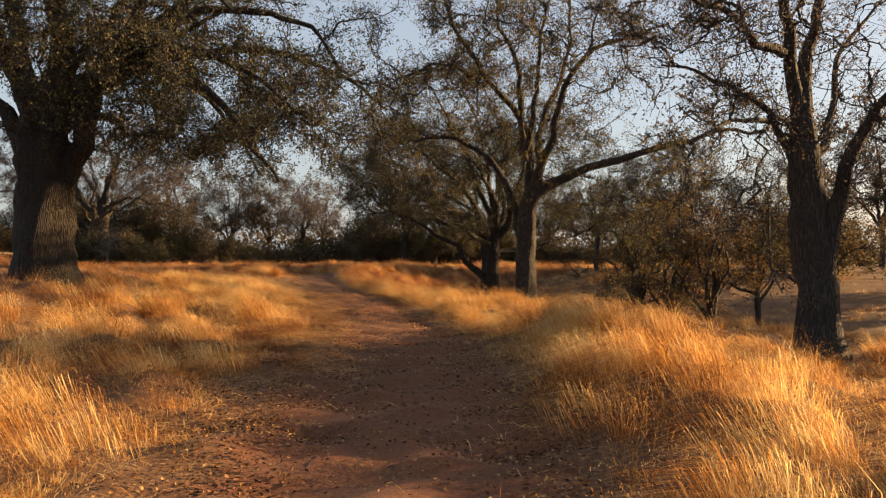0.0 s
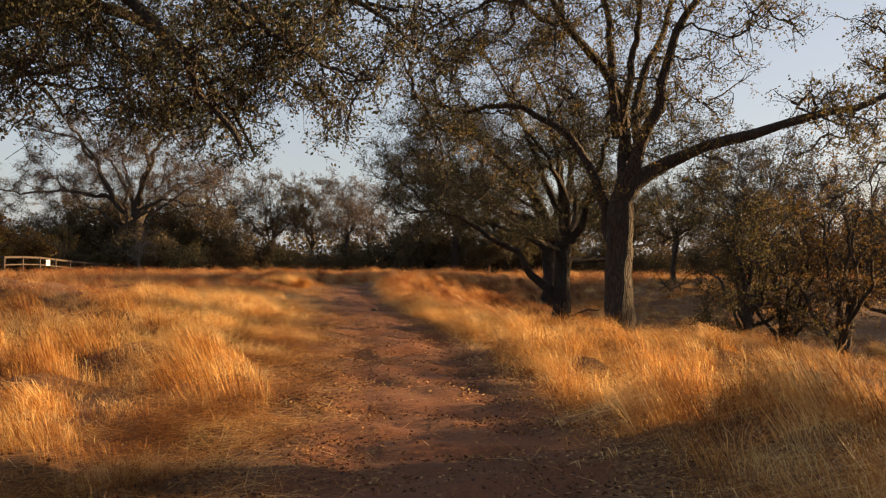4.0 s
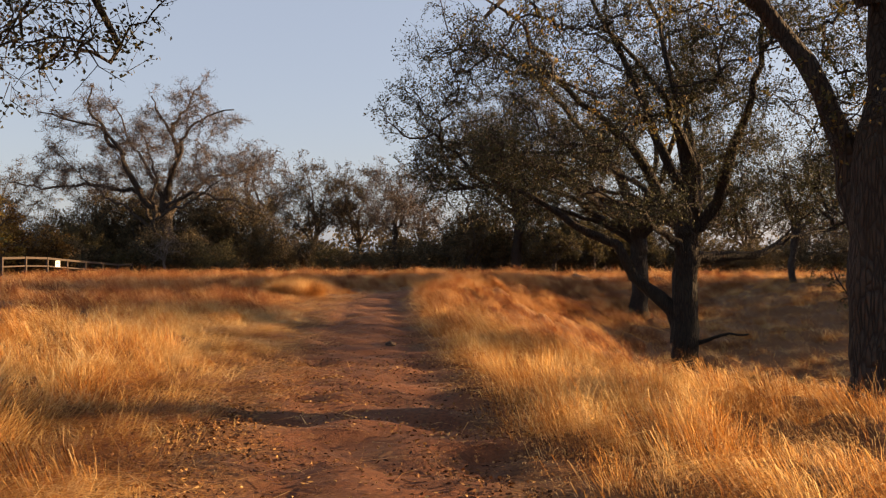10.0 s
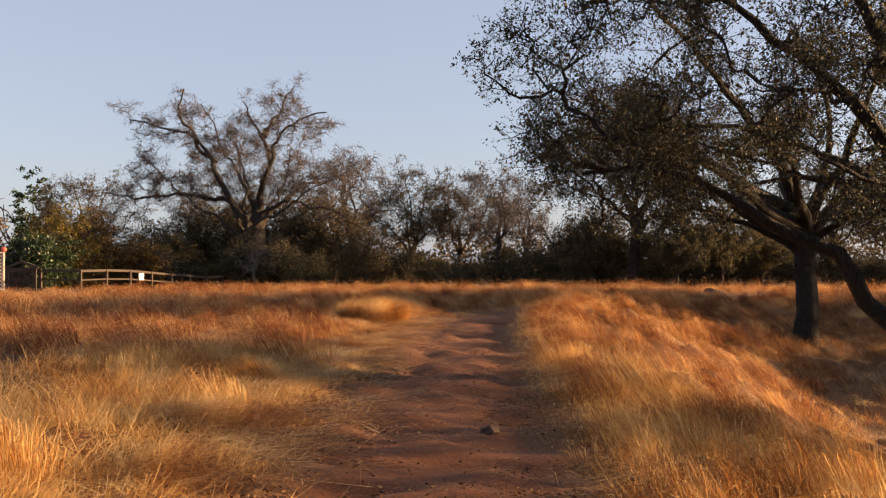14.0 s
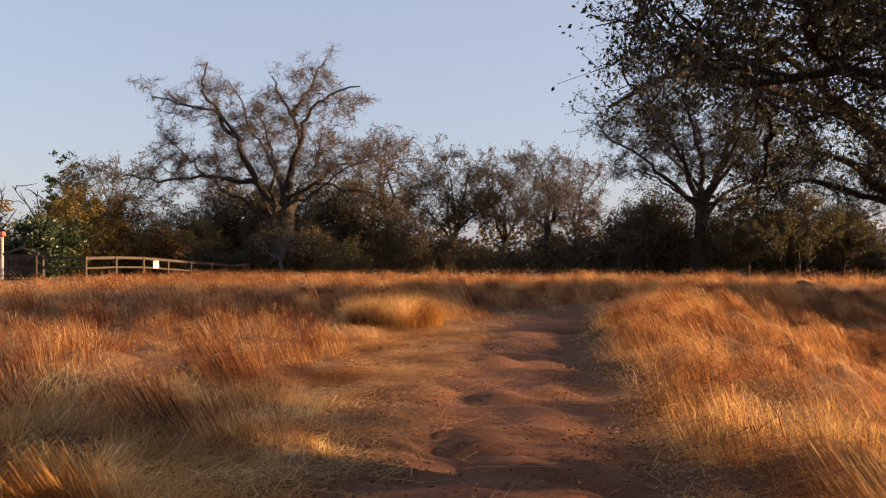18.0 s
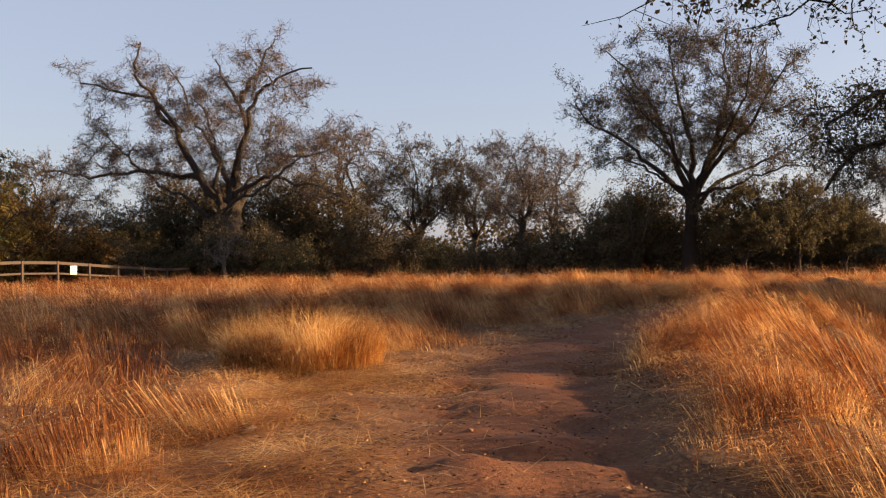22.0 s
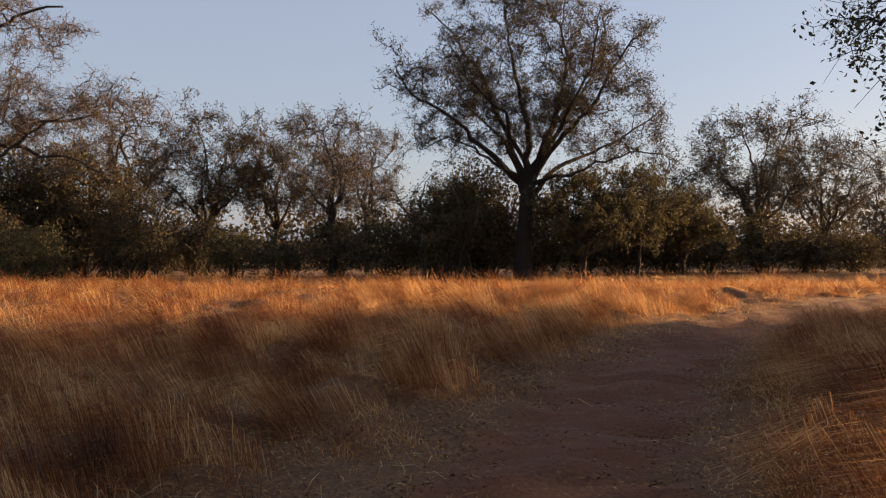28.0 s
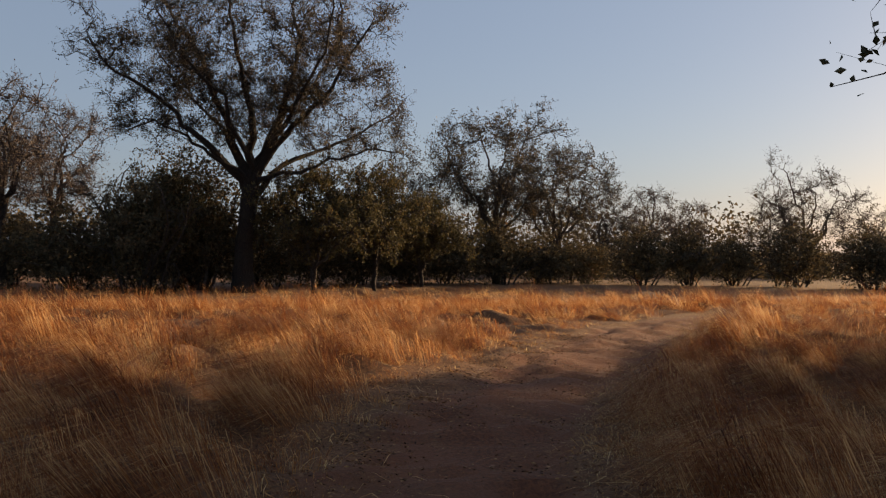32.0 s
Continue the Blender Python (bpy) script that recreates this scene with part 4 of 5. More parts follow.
OAK_TALL = (
    (0.42, 0.36, ((0.04, 0.00, 0.20), (0.05, 0.03, 2.35), (0.18, 0.06, 4.18), (0.40, 0.08, 5.56))),
    (0.2, 0.04, ((0.2, 0.1, 4.9), (-0.7, -0.4, 6.3), (-2.0, -0.8, 7.5), (-3.5, -1.0, 9.0), (-5.4, -1.1, 10.2), (-6.4, -1.1, 11.4))),
    (0.22, 0.04, ((0.3, 0.1, 5.3), (-0.6, 0.6, 7.6), (-1.3, 1.1, 9.9), (-2.2, 1.4, 12.1), (-3.8, 1.8, 13.8), (-5.0, 2.0, 15.2))),
    (0.22, 0.04, ((0.4, 0.1, 5.6), (0.3, -0.7, 8.4), (-0.2, -1.3, 10.7), (-0.6, -1.9, 12.9), (-1.1, -2.3, 15.1))),
    (0.22, 0.04, ((0.5, 0.1, 5.5), (1.3, 0.9, 7.4), (2.0, 1.8, 9.6), (2.7, 2.5, 12.3), (2.6, 2.9, 15.0), (3.1, 3.3, 16.9))),
    (0.2, 0.04, ((0.5, 0.1, 5.1), (1.8, -0.8, 7.1), (3.4, -1.4, 9.0), (4.5, -1.7, 11.1), (5.4, -1.6, 12.7))),
    (0.16, 0.03, ((0.6, 0.1, 4.3), (2.4, 1.2, 6.1), (4.4, 2.1, 6.8), (6.8, 2.8, 8.1), (8.3, 3.3, 9.6))),
    (0.14, 0.03, ((0.0, 0.1, 6.0), (-1.0, 2.5, 8.2), (-2.9, 4.0, 10.7), (-3.9, 5.0, 12.6))),
    (0.14, 0.03, ((0.6, 0.1, 6.0), (2.3, 3.2, 9.5), (4.1, 4.7, 12.7), (4.6, 5.4, 15.6))),
    (0.13, 0.03, ((0.2, 0.1, 4.6), (-2.2, -0.5, 6.0), (-4.2, -0.6, 6.8), (-5.6, -0.6, 6.6))),
    (0.13, 0.03, ((0.4, 0.1, 4.8), (2.4, -1.4, 5.8), (4.6, -2.0, 6.6), (6.4, -2.2, 6.4))),
    (0.15, 0.03, ((0.3, 0.0, 5.5), (-0.8, -2.0, 7.5), (-2.6, -3.2, 9.6), (-3.6, -3.6, 11.6))),
    (0.15, 0.03, ((0.5, 0.0, 5.5), (1.8, -2.2, 8.5), (3.0, -3.4, 11.5), (3.2, -3.8, 14.0))),
)
LOBES_TALL = ((0.2, 0, 12.0, 5.0, 4.6, 4.4), (-4.2, 0, 9.9, 2.7, 3.0, 2.6), (4.9, 0, 9.0, 3.0, 3.5, 2.5), (0, 0, 9.0, 3.4, 3.4, 2.4))
at_place(oak("tall upright oak with thin brownish foliage at the meadow's edge", OAK_TALL, LEAF_UMBER, BARK_DARK, 17, boughs=540, sprays=8, twigs=4, foliage=3.4, leaf_size=0.08, reach=0.9, bend=0.1, fine=1.2, far=True, lobes=LOBES_TALL, lowest=4.5), -4.0, 88.0, -0.75)

def dome(height, width):
    return ((0, 0, 0.66 * height, 0.46 * width, 0.46 * width, 0.33 * height), (0.1 * width, 0.06 * width, 0.56 * height, 0.4 * width, 0.38 * width, 0.16 * height))


FAR_KINDS = [
    oak("bare grey oak with fine upright twigs in the tree line", far_limbs(31, 10.5, 7.0, 0.34, 6), LEAF_BROWN, BARK, 31, 130, 7, 4, 1.0, 0.09, 1.0, sides=8, fine=1.55, far=True, lobes=dome(10.5, 7.0), twig=TWIG, low=0.35, bend=0.09),
    oak("dusky round-crowned oak in the tree line", far_limbs(32, 10.0, 9.5, 0.3, 6), LEAF_UMBER, BARK, 32, 150, 7, 4, 3.2, 0.1, 1.0, sides=8, fine=1.55, far=True, lobes=dome(10.0, 9.5), low=0.35, bend=0.09),
    oak("broad dark oak with a domed crown and forked trunk", far_limbs(33, 10.0, 11.0, 0.22, 8), LEAF_UMBER, BARK, 33, 170, 7, 4, 2.4, 0.1, 1.0, sides=8, fine=1.55, far=True, lobes=dome(10.0, 11.0), low=0.3, bend=0.09),
    oak("low bushy green oak in the tree line", far_limbs(34, 6.5, 8.0, 0.2, 7), LEAF_DUSK, BARK, 34, 110, 7, 4, 6.0, 0.12, 0.95, sides=8, fine=1.6, far=True, lobes=dome(6.5, 8.0)),
    oak("crooked open oak with a leaning trunk", far_limbs(35, 9.0, 9.5, 0.28, 6, 1.2), LEAF_BROWN, BARK, 35, 110, 7, 4, 0.9, 0.1, 1.0, sides=8, fine=1.55, far=True, lobes=dome(9.0, 9.5), low=0.3, bend=0.12),
]
USED = [0] * len(FAR_KINDS)


def place(kinds, used, k, x, y, s=1.0, turn=0.0, tall=1.0, z=None):
    z = height_at(x, y) - 0.05 if z is None else z
    m = pose(x, y, z, 0, 0, turn) @ Matrix.Diagonal((s, s, s * tall, 1))
    if used[k]:
        ob = copy_thing(kinds[k], m)
    else:
        ob = kinds[k]
        ob.matrix_basis = m
    used[k] += 1
    return ob


for k, x, y, s, turn, tall in (
    (0, -15.1, 91.7, 1.0, 20, 1.0), (0, -13.9, 99.5, 1.0, 140, 1.0), (1, -24.9, 99.5, 1.12, 60, 1.0), (1, -20.8, 102, 0.95, 200, 1.05),
    (0, -32.7, 104, 1.4, 250, 1.0), (2, 12.0, 98.4, 1.1, 0, 1.0), (3, -0.8, 87.4, 0.85, 40, 1.1), (3, 2.6, 89.8, 0.9, 170, 1.15), (3, 5.8, 93.0, 0.85, 260, 1.0), (3, -7.6, 89.0, 0.8, 300, 1.15), (2, 18.4, 104, 0.9, 130, 1.0), (4, 6.5, 101, 0.9, 30, 1.0),
    (4, 26.0, 112, 0.85, 180, 1.0), (4, 34.3, 97.3, 1.0, 75, 1.0), (0, 30.5, 113, 0.8, 40, 0.95), (0, 40.5, 123, 0.8, 90, 0.9), (4, 46, 117, 0.85, 20, 0.9), (4, 53, 112, 0.9, 120, 0.9),
    (1, -46, 99, 0.95, 300, 0.9), (1, -40, 101, 1.0, 120, 0.9), (2, -56, 93, 1.0, 50, 1.0), (3, -41, 84, 0.75, 100, 1.0),
    # beyond the bank, and across the hollow
    # unseen oak, added to cast shade near the trail's start
    (0, 18.0, 17.5, 0.6, 45, 1.0),
    # oaks hidden behind others, added to shade the trail's bend
    (2, 13.5, 56.4, 0.68, 210, 1.0), (2, 16.5, 61.0, 0.85, 300, 1.0), (0, 22.5, 60.0, 0.8, 80, 1.0),
    (1, 44, 37, 1.0, 90, 1.0), (1, 34, 66, 1.1, 10, 1.0),
):
    place(FAR_KINDS, USED, k, x, y, s, turn, tall)

# thin oaks on the slope of the hollow; the last one is added for shade
SLOPE_KINDS = [
    oak("young oak with twin dark stems on the slope", far_limbs(41, 6.5, 4.6, 0.3, 6), LEAF_OLIVE, BARK, 41, 70, 6, 5, 3.2, 0.07, 0.7, sides=9, spread=0.8),
    oak("rust-leaved young oak on the slope", far_limbs(42, 5.6, 4.8, 0.16, 9), LEAF_RUST, BARK, 42, 70, 6, 5, 3.2, 0.07, 0.7, sides=9, spread=0.8),
]
SLOPE_USED = [0, 0]
for k, x, y, s, turn in ((0, 7.3, 32.4, 0.85, 0), (0, 8.4, 36.2, 1.0, 90), (1, 9.9, 36.9, 1.0, 60), (1, 10.4, 33.4, 1.1, 200), (0, 13.5, 36.6, 1.1, 250), (1, 16.6, 38.6, 1.2, 0), (0, 10.5, 58.0, 1.3, 140)):
    place(SLOPE_KINDS, SLOPE_USED, k, x, y, s, turn)

# ---- undergrowth ----
BUSHES = [
    bush("dusky leafless thicket below the oaks", BRUSH, 51, 2.6, 3.0, 12, 5200, 0.085, "thicket", "bush", 2600),
    bush("dark green brush below the oaks", BRUSH, 52, 2.4, 3.6, 12, 5200, 0.085, "thicket", "bush", 2600),
    bush("dusky tall scrub oak crowded below the big trees", BRUSH, 53, 3.0, 6.0, 14, 9500, 0.09, "scrub_oak", "bush", 4200),
    bush("olive brush below the oaks", LEAF_DUSK, 54, 2.3, 2.6, 12, 4600, 0.085, "thicket", "bush", 1300),
]
BUSH_USED = [0] * 4
br = random.Random(5)
row = [(x, 95 + 4 * math.sin(x * 0.13) + br.uniform(-1.5, 1.5), br.uniform(0.95, 1.25) * (0.92 if -24 < x < -8 else 1), None) for x in range(-60, 48, 3)]
row += [(27 + br.uniform(-3, 3), y, br.uniform(1.2, 1.6), None) for y in range(20, 66, 7)]
row += [(x, 96 + br.uniform(-3, 3), br.uniform(0.6, 0.8), None) for x in range(48, 76, 3)]
row += [(x, 83 + br.uniform(-1.5, 1.5), br.uniform(0.9, 1.15), None) for x in range(-46, -25, 3)]
row += [(-52 + br.uniform(-3, 3), y, br.uniform(1.0, 1.5), None) for y in range(44, 92, 7)]
row += [(-47, 90, 1.15, 2), (-42.5, 92, 1.35, 2), (-38, 91, 1.3, 2), (-33.5, 93, 1.35, 2), (-30, 92, 1.3, 2), (-26.5, 90, 0.9, 2)]
row += [(6.4, 32.6, 0.62, 3)]
# thicket out of view, put in to shade the first stretch of trail
row += [(11.8, 14.6, 1.1, 1)]
row += [(-8.3, 87.8, 0.9, 2), (-6.2, 89.5, 1.1, 2)]
for x, y, s, k in row:
    place(BUSHES, BUSH_USED, br.choice((0, 0, 0, 1, 1, 1, 1, 3)) if k is None else k, x, y, s, br.uniform(0, 360), br.uniform(0.8, 1.1) if k is None else 1.0)

# ---- garden edge behind the fence ----
at_place(bush("glossy dark green shrub beside the fence", LEAF_DARK, 61, 2.7, 3.7, 26, 9000, 0.15, "shrub", "bush", 1500), -39.6, 66.6, height_at(-39.6, 66.6))
at_place(bush("yellowing tall shrub behind the fence", LEAF_GOLD, 62, 3.3, 5.8, 26, 9000, 0.15, "shrub", "bush", 1500), -41.6, 71.6, height_at(-41.6, 71.6))
at_place(bush("orange-brown shrub behind the fence", LEAF_RUST, 63, 3.1, 5.4, 26, 9000, 0.15, "shrub", "bush", 1500), -42.8, 76.2, height_at(-42.8, 76.2))
at_place(bush("dark shrub with orange tips behind the fence", LEAF_RUST, 64, 2.3, 3.8, 22, 6000, 0.13, "shrub", "bush", 900), -40.2, 78.6, height_at(-40.2, 78.6))
at_place(bush("tall rusty shrub behind the garden", LEAF_RUST, 65, 3.8, 7.0, 26, 9000, 0.16, "shrub", "bush", 1500), -46.5, 67.0, height_at(-46.5, 67.0))

# ---- dry grass over the meadow ----
gg = np.random.default_rng(99)
verge = lambda x, y, d: np.clip((np.abs(d) - half_width(y) - 0.15 - 0.25 * smooth_noise(x, y, 2.8, 33)) / 0.35, 0, 1) * (np.abs(d) < 5.2)
inner = lambda x, y, d: 1.0 * ((np.abs(d) >= 5.0) & (np.abs(d) < 14))
outer = lambda x, y, d: 1.0 * (np.abs(d) >= 13.5)
hollow = lambda x, y, d: 1.0 * (d >= 5.0)
meadow("dry_grass", gg, 15000, 46, (-9, 3), (8, 33), 0.0034, verge, 0.3, "golden dry wild oats and brome along the trail", broad=(0.07, 0.28))
meadow("dry_grass", gg, 12500, 42, (-13, 33), (12, 73), 0.0034, verge, 0.3, "shade-reddened wild oats and brome along the trail", tall=(0.08, 0.36), broad=(0.07, 0.28), straw=STRAW_SHADED)
meadow("dry_grass", gg, 29000, 42, (-22, 4), (14, 78), 0.0065, inner, 0.12, "golden dry grass over the meadow", (0.1, 0.46), (0.12, 0.36), bent=False, straw=STRAW_SHADED)
meadow("dry_grass", gg, 9500, 46, (1, 16), (15, 74), 0.008, hollow, 0.08, "golden dry grass over the hollow", (0.12, 0.52), (0.15, 0.45), bent=False)
meadow("dry_grass", gg, 8500, 34, (-50, 10), (40, 92), 0.015, outer, 0.0, "golden dry grass far over the meadow", (0.15, 0.5), (0.3, 0.7), bent=False)
# a thick stand of tall oats on the right of the trail
stand = lambda x, y, d: 1.0 * ((d > 1.3) & (d < 3.1))
meadow("dry_grass", gg, 4000, 64, (-4, 15), (5, 35), 0.0030, stand, 0.5, "tall dense golden oats standing along the trail", (0.3, 0.6), (0.08, 0.25))
meadow("dry_grass", gg, 7500, 64, (-7, 35), (11, 67), 0.0030, stand, 0.5, "tall dense shade-reddened oats standing along the trail", (0.3, 0.6), (0.08, 0.25), straw=STRAW_SHADED)
meadow("dry_grass", gg, 1500, 52, (0, 5), (4, 16), 0.0036, lambda x, y, d: 1.0 * ((d > 1.6) & (d < 3.0)), 0.4, "tall golden oats beside the start of the trail", (0.3, 0.6), (0.08, 0.25))
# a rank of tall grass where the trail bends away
meadow("dry_grass", gg, 2000, 46, (-16, 44), (11, 68), 0.0046, lambda x, y, d: 1.0 * ((np.abs(d) > 1.25) & (np.abs(d) < 9.0)) * np.clip((y - 44) / 4, 0, 1), 0.3, "rank tall shade-reddened grass round the trail's bend", (0.12, 0.42), (0.1, 0.3), bent=False, straw=STRAW_SHADED)
meadow("dry_grass", gg, 5200, 40, (-30, 65), (26, 76), 0.011, lambda x, y, d: 1.0 * (np.abs(d) > 1.3), 0.05, "tall pale grass along the far rim of the meadow", (0.35, 0.8), (0.2, 0.5), bent=False, straw=STRAW_SHADED)
# low tangle of bent straw between the tufts
meadow("dry_thatch", gg, 22000, 12, (-10, 2), (9, 66), 0.0072, lambda x, y, d: np.clip((np.abs(d) - half_width(y) + 0.1) / 0.5, 0, 1) * (np.abs(d) < 5.5), 0.0, "low tangled thatch of bent straw", (0.10, 0.17), (0.15, 0.35))



def manes(label, count, lo, hi, zone, per, tall, straw, gap=0.75, wide=(0.3, 0.62), blade=0.0046, seeds=0.3, swept=(0.5, 1.0)):
    """Separate swept clumps of long oats that droop the way the wind has laid them."""
    x, y = gg.uniform(lo[0], hi[0], count * 6), gg.uniform(lo[1], hi[1], count * 6)
    ok = gg.random(len(x)) < zone(x, y, trail_distance(x, y))
    spots = []
    for px, py in zip(x[ok], y[ok]):
        if all((px - qx) ** 2 + (py - qy) ** 2 > gap for qx, qy in spots):
            spots.append((px, py))
        if len(spots) == count:
            break
    spots = np.array(spots)
    n = len(spots)
    i = np.repeat(np.arange(n), per)
    m = len(i)
    a, q = gg.uniform(0, 2 * np.pi, m), np.sqrt(gg.random(m))
    rad = gg.uniform(*wide, n)[i]
    bx, by = spots[i, 0] + rad * q * np.cos(a), spots[i, 1] + 0.8 * rad * q * np.sin(a)
    head = (2.95 + 1.1 * smooth_noise(spots[:, 0], spots[:, 1], 3.0, 51) + 0.35 * gg.normal(size=n))[i]
    lean = gg.uniform(*swept, n)[i]
    h = gg.uniform(*tall, n)[i] * gg.uniform(0.45, 1.1, m) * (1.12 - 0.5 * q * q)
    ux = 0.45 * q**1.5 * np.cos(a) + lean * np.cos(head) + 0.16 * gg.normal(size=m)
    uy = 0.45 * q**1.5 * np.sin(a) + lean * np.sin(head) + 0.16 * gg.normal(size=m)
    V, Q, mid, tip = blades(gg, bx, by, h, blade * gg.uniform(0.6, 1.5, m), np.clip(np.hypot(ux, uy), 0, 1.15), np.arctan2(uy, ux), gg.uniform(0.25, 0.85, m), True)
    free = np.abs(tip[:, 0] - np.interp(tip[:, 1], TRAIL_Y, TRAIL_X)) > 0.8
    V, mid, tip = V.reshape(-1, 4, 3)[free], mid[free], tip[free]
    tagged(part("dry_grass", quads_mesh("dry_grass", V.reshape(-1, 3), np.arange(4 * len(V)).reshape(-1, 4)), straw), label, "grass", kind="stuff")
    if seeds:
        oat_heads(gg, mid, tip, gg.random(len(tip)) < seeds, 0.0045)


beside = lambda x, y, d: 1.0 * ((np.abs(d) > np.where(d > 0, 1.5, 1.9)) & (np.abs(d) < 8.0))
manes("swept clumps of golden wild oats beside the trail", 210, (-8, 4), (6, 31), beside, 380, (0.42, 0.76), STRAW, 1.0, (0.3, 0.66))
manes("tall shade-reddened tussocks of wild oats round the trail's bend", 230, (-14, 43), (9, 62), lambda x, y, d: 1.0 * ((np.abs(d) > 1.5) & (np.abs(d) < 7.0)), 520, (0.62, 1.05), STRAW_SHADED, 1.15, (0.36, 0.72), swept=(0.75, 1.2))
manes("swept shade-reddened clumps of wild oats over the meadow", 300, (-15, 31), (8, 61), lambda x, y, d: beside(x, y, d) * (1 - 0.9 * bump_at(x, y, -8.2, 40.5, 2.4, 2.8)), 500, (0.55, 0.98), STRAW_SHADED, 1.4, (0.36, 0.72))
manes("shade-reddened swept grass far out over the meadow", 260, (-30, 34), (-12, 66), lambda x, y, d: 1.0 * (np.abs(d) > 7.5), 260, (0.6, 1.0), STRAW_SHADED, 1.6, (0.45, 0.9), 0.0065, 0)

# one dense lit tuft by the trail's bend
n = 9000
a, r = gg.uniform(0, 2 * np.pi, n), 0.95 * np.sqrt(gg.random(n))
x, y = -8.95 + r * np.cos(a), 41.9 + 0.8 * r * np.sin(a)
V, Q, mid, tip = blades(gg, x, y, 0.82 * gg.uniform(0.35, 1.1, n) * (1.1 - 0.45 * r), 0.0042 * gg.uniform(0.6, 1.5, n), gg.uniform(0, 0.85, n) ** 1.3, a + 1.3 * gg.normal(size=n), gg.uniform(0, 0.7, n), True)
tuft = tagged(new("grass_tuft"), "dense tall tuft of golden oat grass beside the trail", "grass tuft")
part("foliage", quads_mesh("foliage", V, Q), STRAW, tuft)
oat_heads(gg, mid, tip, gg.random(n) < 0.3, 0.006, tuft)

# ---- chaff and dead leaves on the trail and its edges ----
def beside_trail(count, middle, width):
    """Points scattered beside the trail, on either hand, out to y = 62."""
    i = gg.integers(0, len(TL) - 1, count)
    f = gg.random(count)[:, None]
    p = TL[i] * (1 - f) + TL[i + 1] * f
    t = unit(TL[i + 1] - TL[i])
    o = np.where(gg.random(count) < 0.5, -1, 1) * np.abs(middle + width * gg.normal(size=count))
    q = p + np.stack([t[:, 1], -t[:, 0]], 1) * o[:, None]
    q = q[(q[:, 1] > 3) & (q[:, 1] < 62)]
    return q[:, 0], q[:, 1]


x, y = beside_trail(230000, 1.2, 0.5)
keep = gg.random(len(x)) < np.clip(0.45 + 0.8 * smooth_noise(x, y, 1.6, 31), 0.08, 1)
x, y = x[keep], y[keep]
V, Q = leaves(gg, np.stack([x, y, land(x, y) + 0.012], 1), 0.038, np.array([0, 0, 0.008]))
c = V.reshape(-1, 4, 3).mean(1, keepdims=True)
V = (V.reshape(-1, 4, 3) - c) * np.array([1, 1, 0.45]) + c
tagged(part("leaf_litter", quads_mesh("leaf_litter", V.reshape(-1, 3), Q), LITTER), "scattered dead leaves and chaff on the trail", "leaf litter", kind="stuff")
# thicker drifts of curled oak leaves where the first oaks stand
m = 60000
y = gg.uniform(5, 27, m)
x = np.interp(y, TRAIL_Y, TRAIL_X) + np.where(gg.random(m) < 0.55, -1, 1) * np.abs(1.3 + 0.7 * gg.normal(size=m))
keep = gg.random(m) < np.clip(0.45 + 0.9 * smooth_noise(x, y, 1.4, 37), 0.05, 1)
x, y = x[keep], y[keep]
V, Q = leaves(gg, np.stack([x, y, land(x, y) + 0.012], 1), 0.042, np.array([0, 0, 0.01]), 0.6)
c = V.reshape(-1, 4, 3).mean(1, keepdims=True)
V = (V.reshape(-1, 4, 3) - c) * np.array([1, 1, 0.6]) + c
tagged(part("leaf_litter", quads_mesh("leaf_litter", V.reshape(-1, 3), Q), LITTER), "drifts of curled brown oak leaves beside the trail", "leaf litter", kind="stuff")
x, y = beside_trail(60000, 2.0, 0.6)
keep = gg.random(len(x)) < np.clip(0.5 + 0.7 * smooth_noise(x, y, 1.9, 32), 0.05, 1)
x, y = x[keep], y[keep]
m = len(x)
V, Q, _, _ = blades(gg, x, y, gg.uniform(0.14, 0.4, m), 0.0055 * gg.uniform(0.6, 1.6, m), np.full(m, 1.2), gg.uniform(0, 6.28, m), gg.uniform(0, 0.3, m), True)
zb = land(x, y)[:, None]
W = V.reshape(-1, 4, 3)
W[:, :, 2] = zb + (W[:, :, 2] - zb) * gg.uniform(0.05, 0.45, m)[:, None] + 0.02
tagged(part("fallen_straw", quads_mesh("fallen_straw", W.reshape(-1, 3), Q), STRAW), "flattened pale straw beside the trail", "straw", kind="stuff")


# trodden mats of long pale straw on the left of the trail
m = 95000
y = gg.uniform(9, 42, m)
x = np.interp(y, TRAIL_Y, TRAIL_X) - np.abs(2.0 + 0.6 * gg.normal(size=m))
keep = gg.random(m) < np.clip(0.5 + 0.9 * smooth_noise(x, y, 1.7, 35), 0.05, 1)
x, y = x[keep], y[keep]
m = len(x)
V, Q, _, _ = blades(gg, x, y, gg.uniform(0.18, 0.5, m), 0.0055 * gg.uniform(0.6, 1.5, m), np.full(m, 1.15), 1.6 * smooth_noise(x, y, 1.1, 36) + 1.5 * gg.normal(size=m), gg.uniform(0, 0.3, m), False)
W = V.reshape(-1, 3, 3)
zb = land(x, y)[:, None]
W[:, :, 2] = zb + (W[:, :, 2] - zb) * gg.uniform(0.1, 0.55, m)[:, None] + gg.uniform(0.02, 0.11, m)[:, None]
tagged(part("fallen_straw", quads_mesh("fallen_straw", W.reshape(-1, 3), Q), STRAW), "trodden mats of long pale straw beside the trail", "straw", kind="stuff")
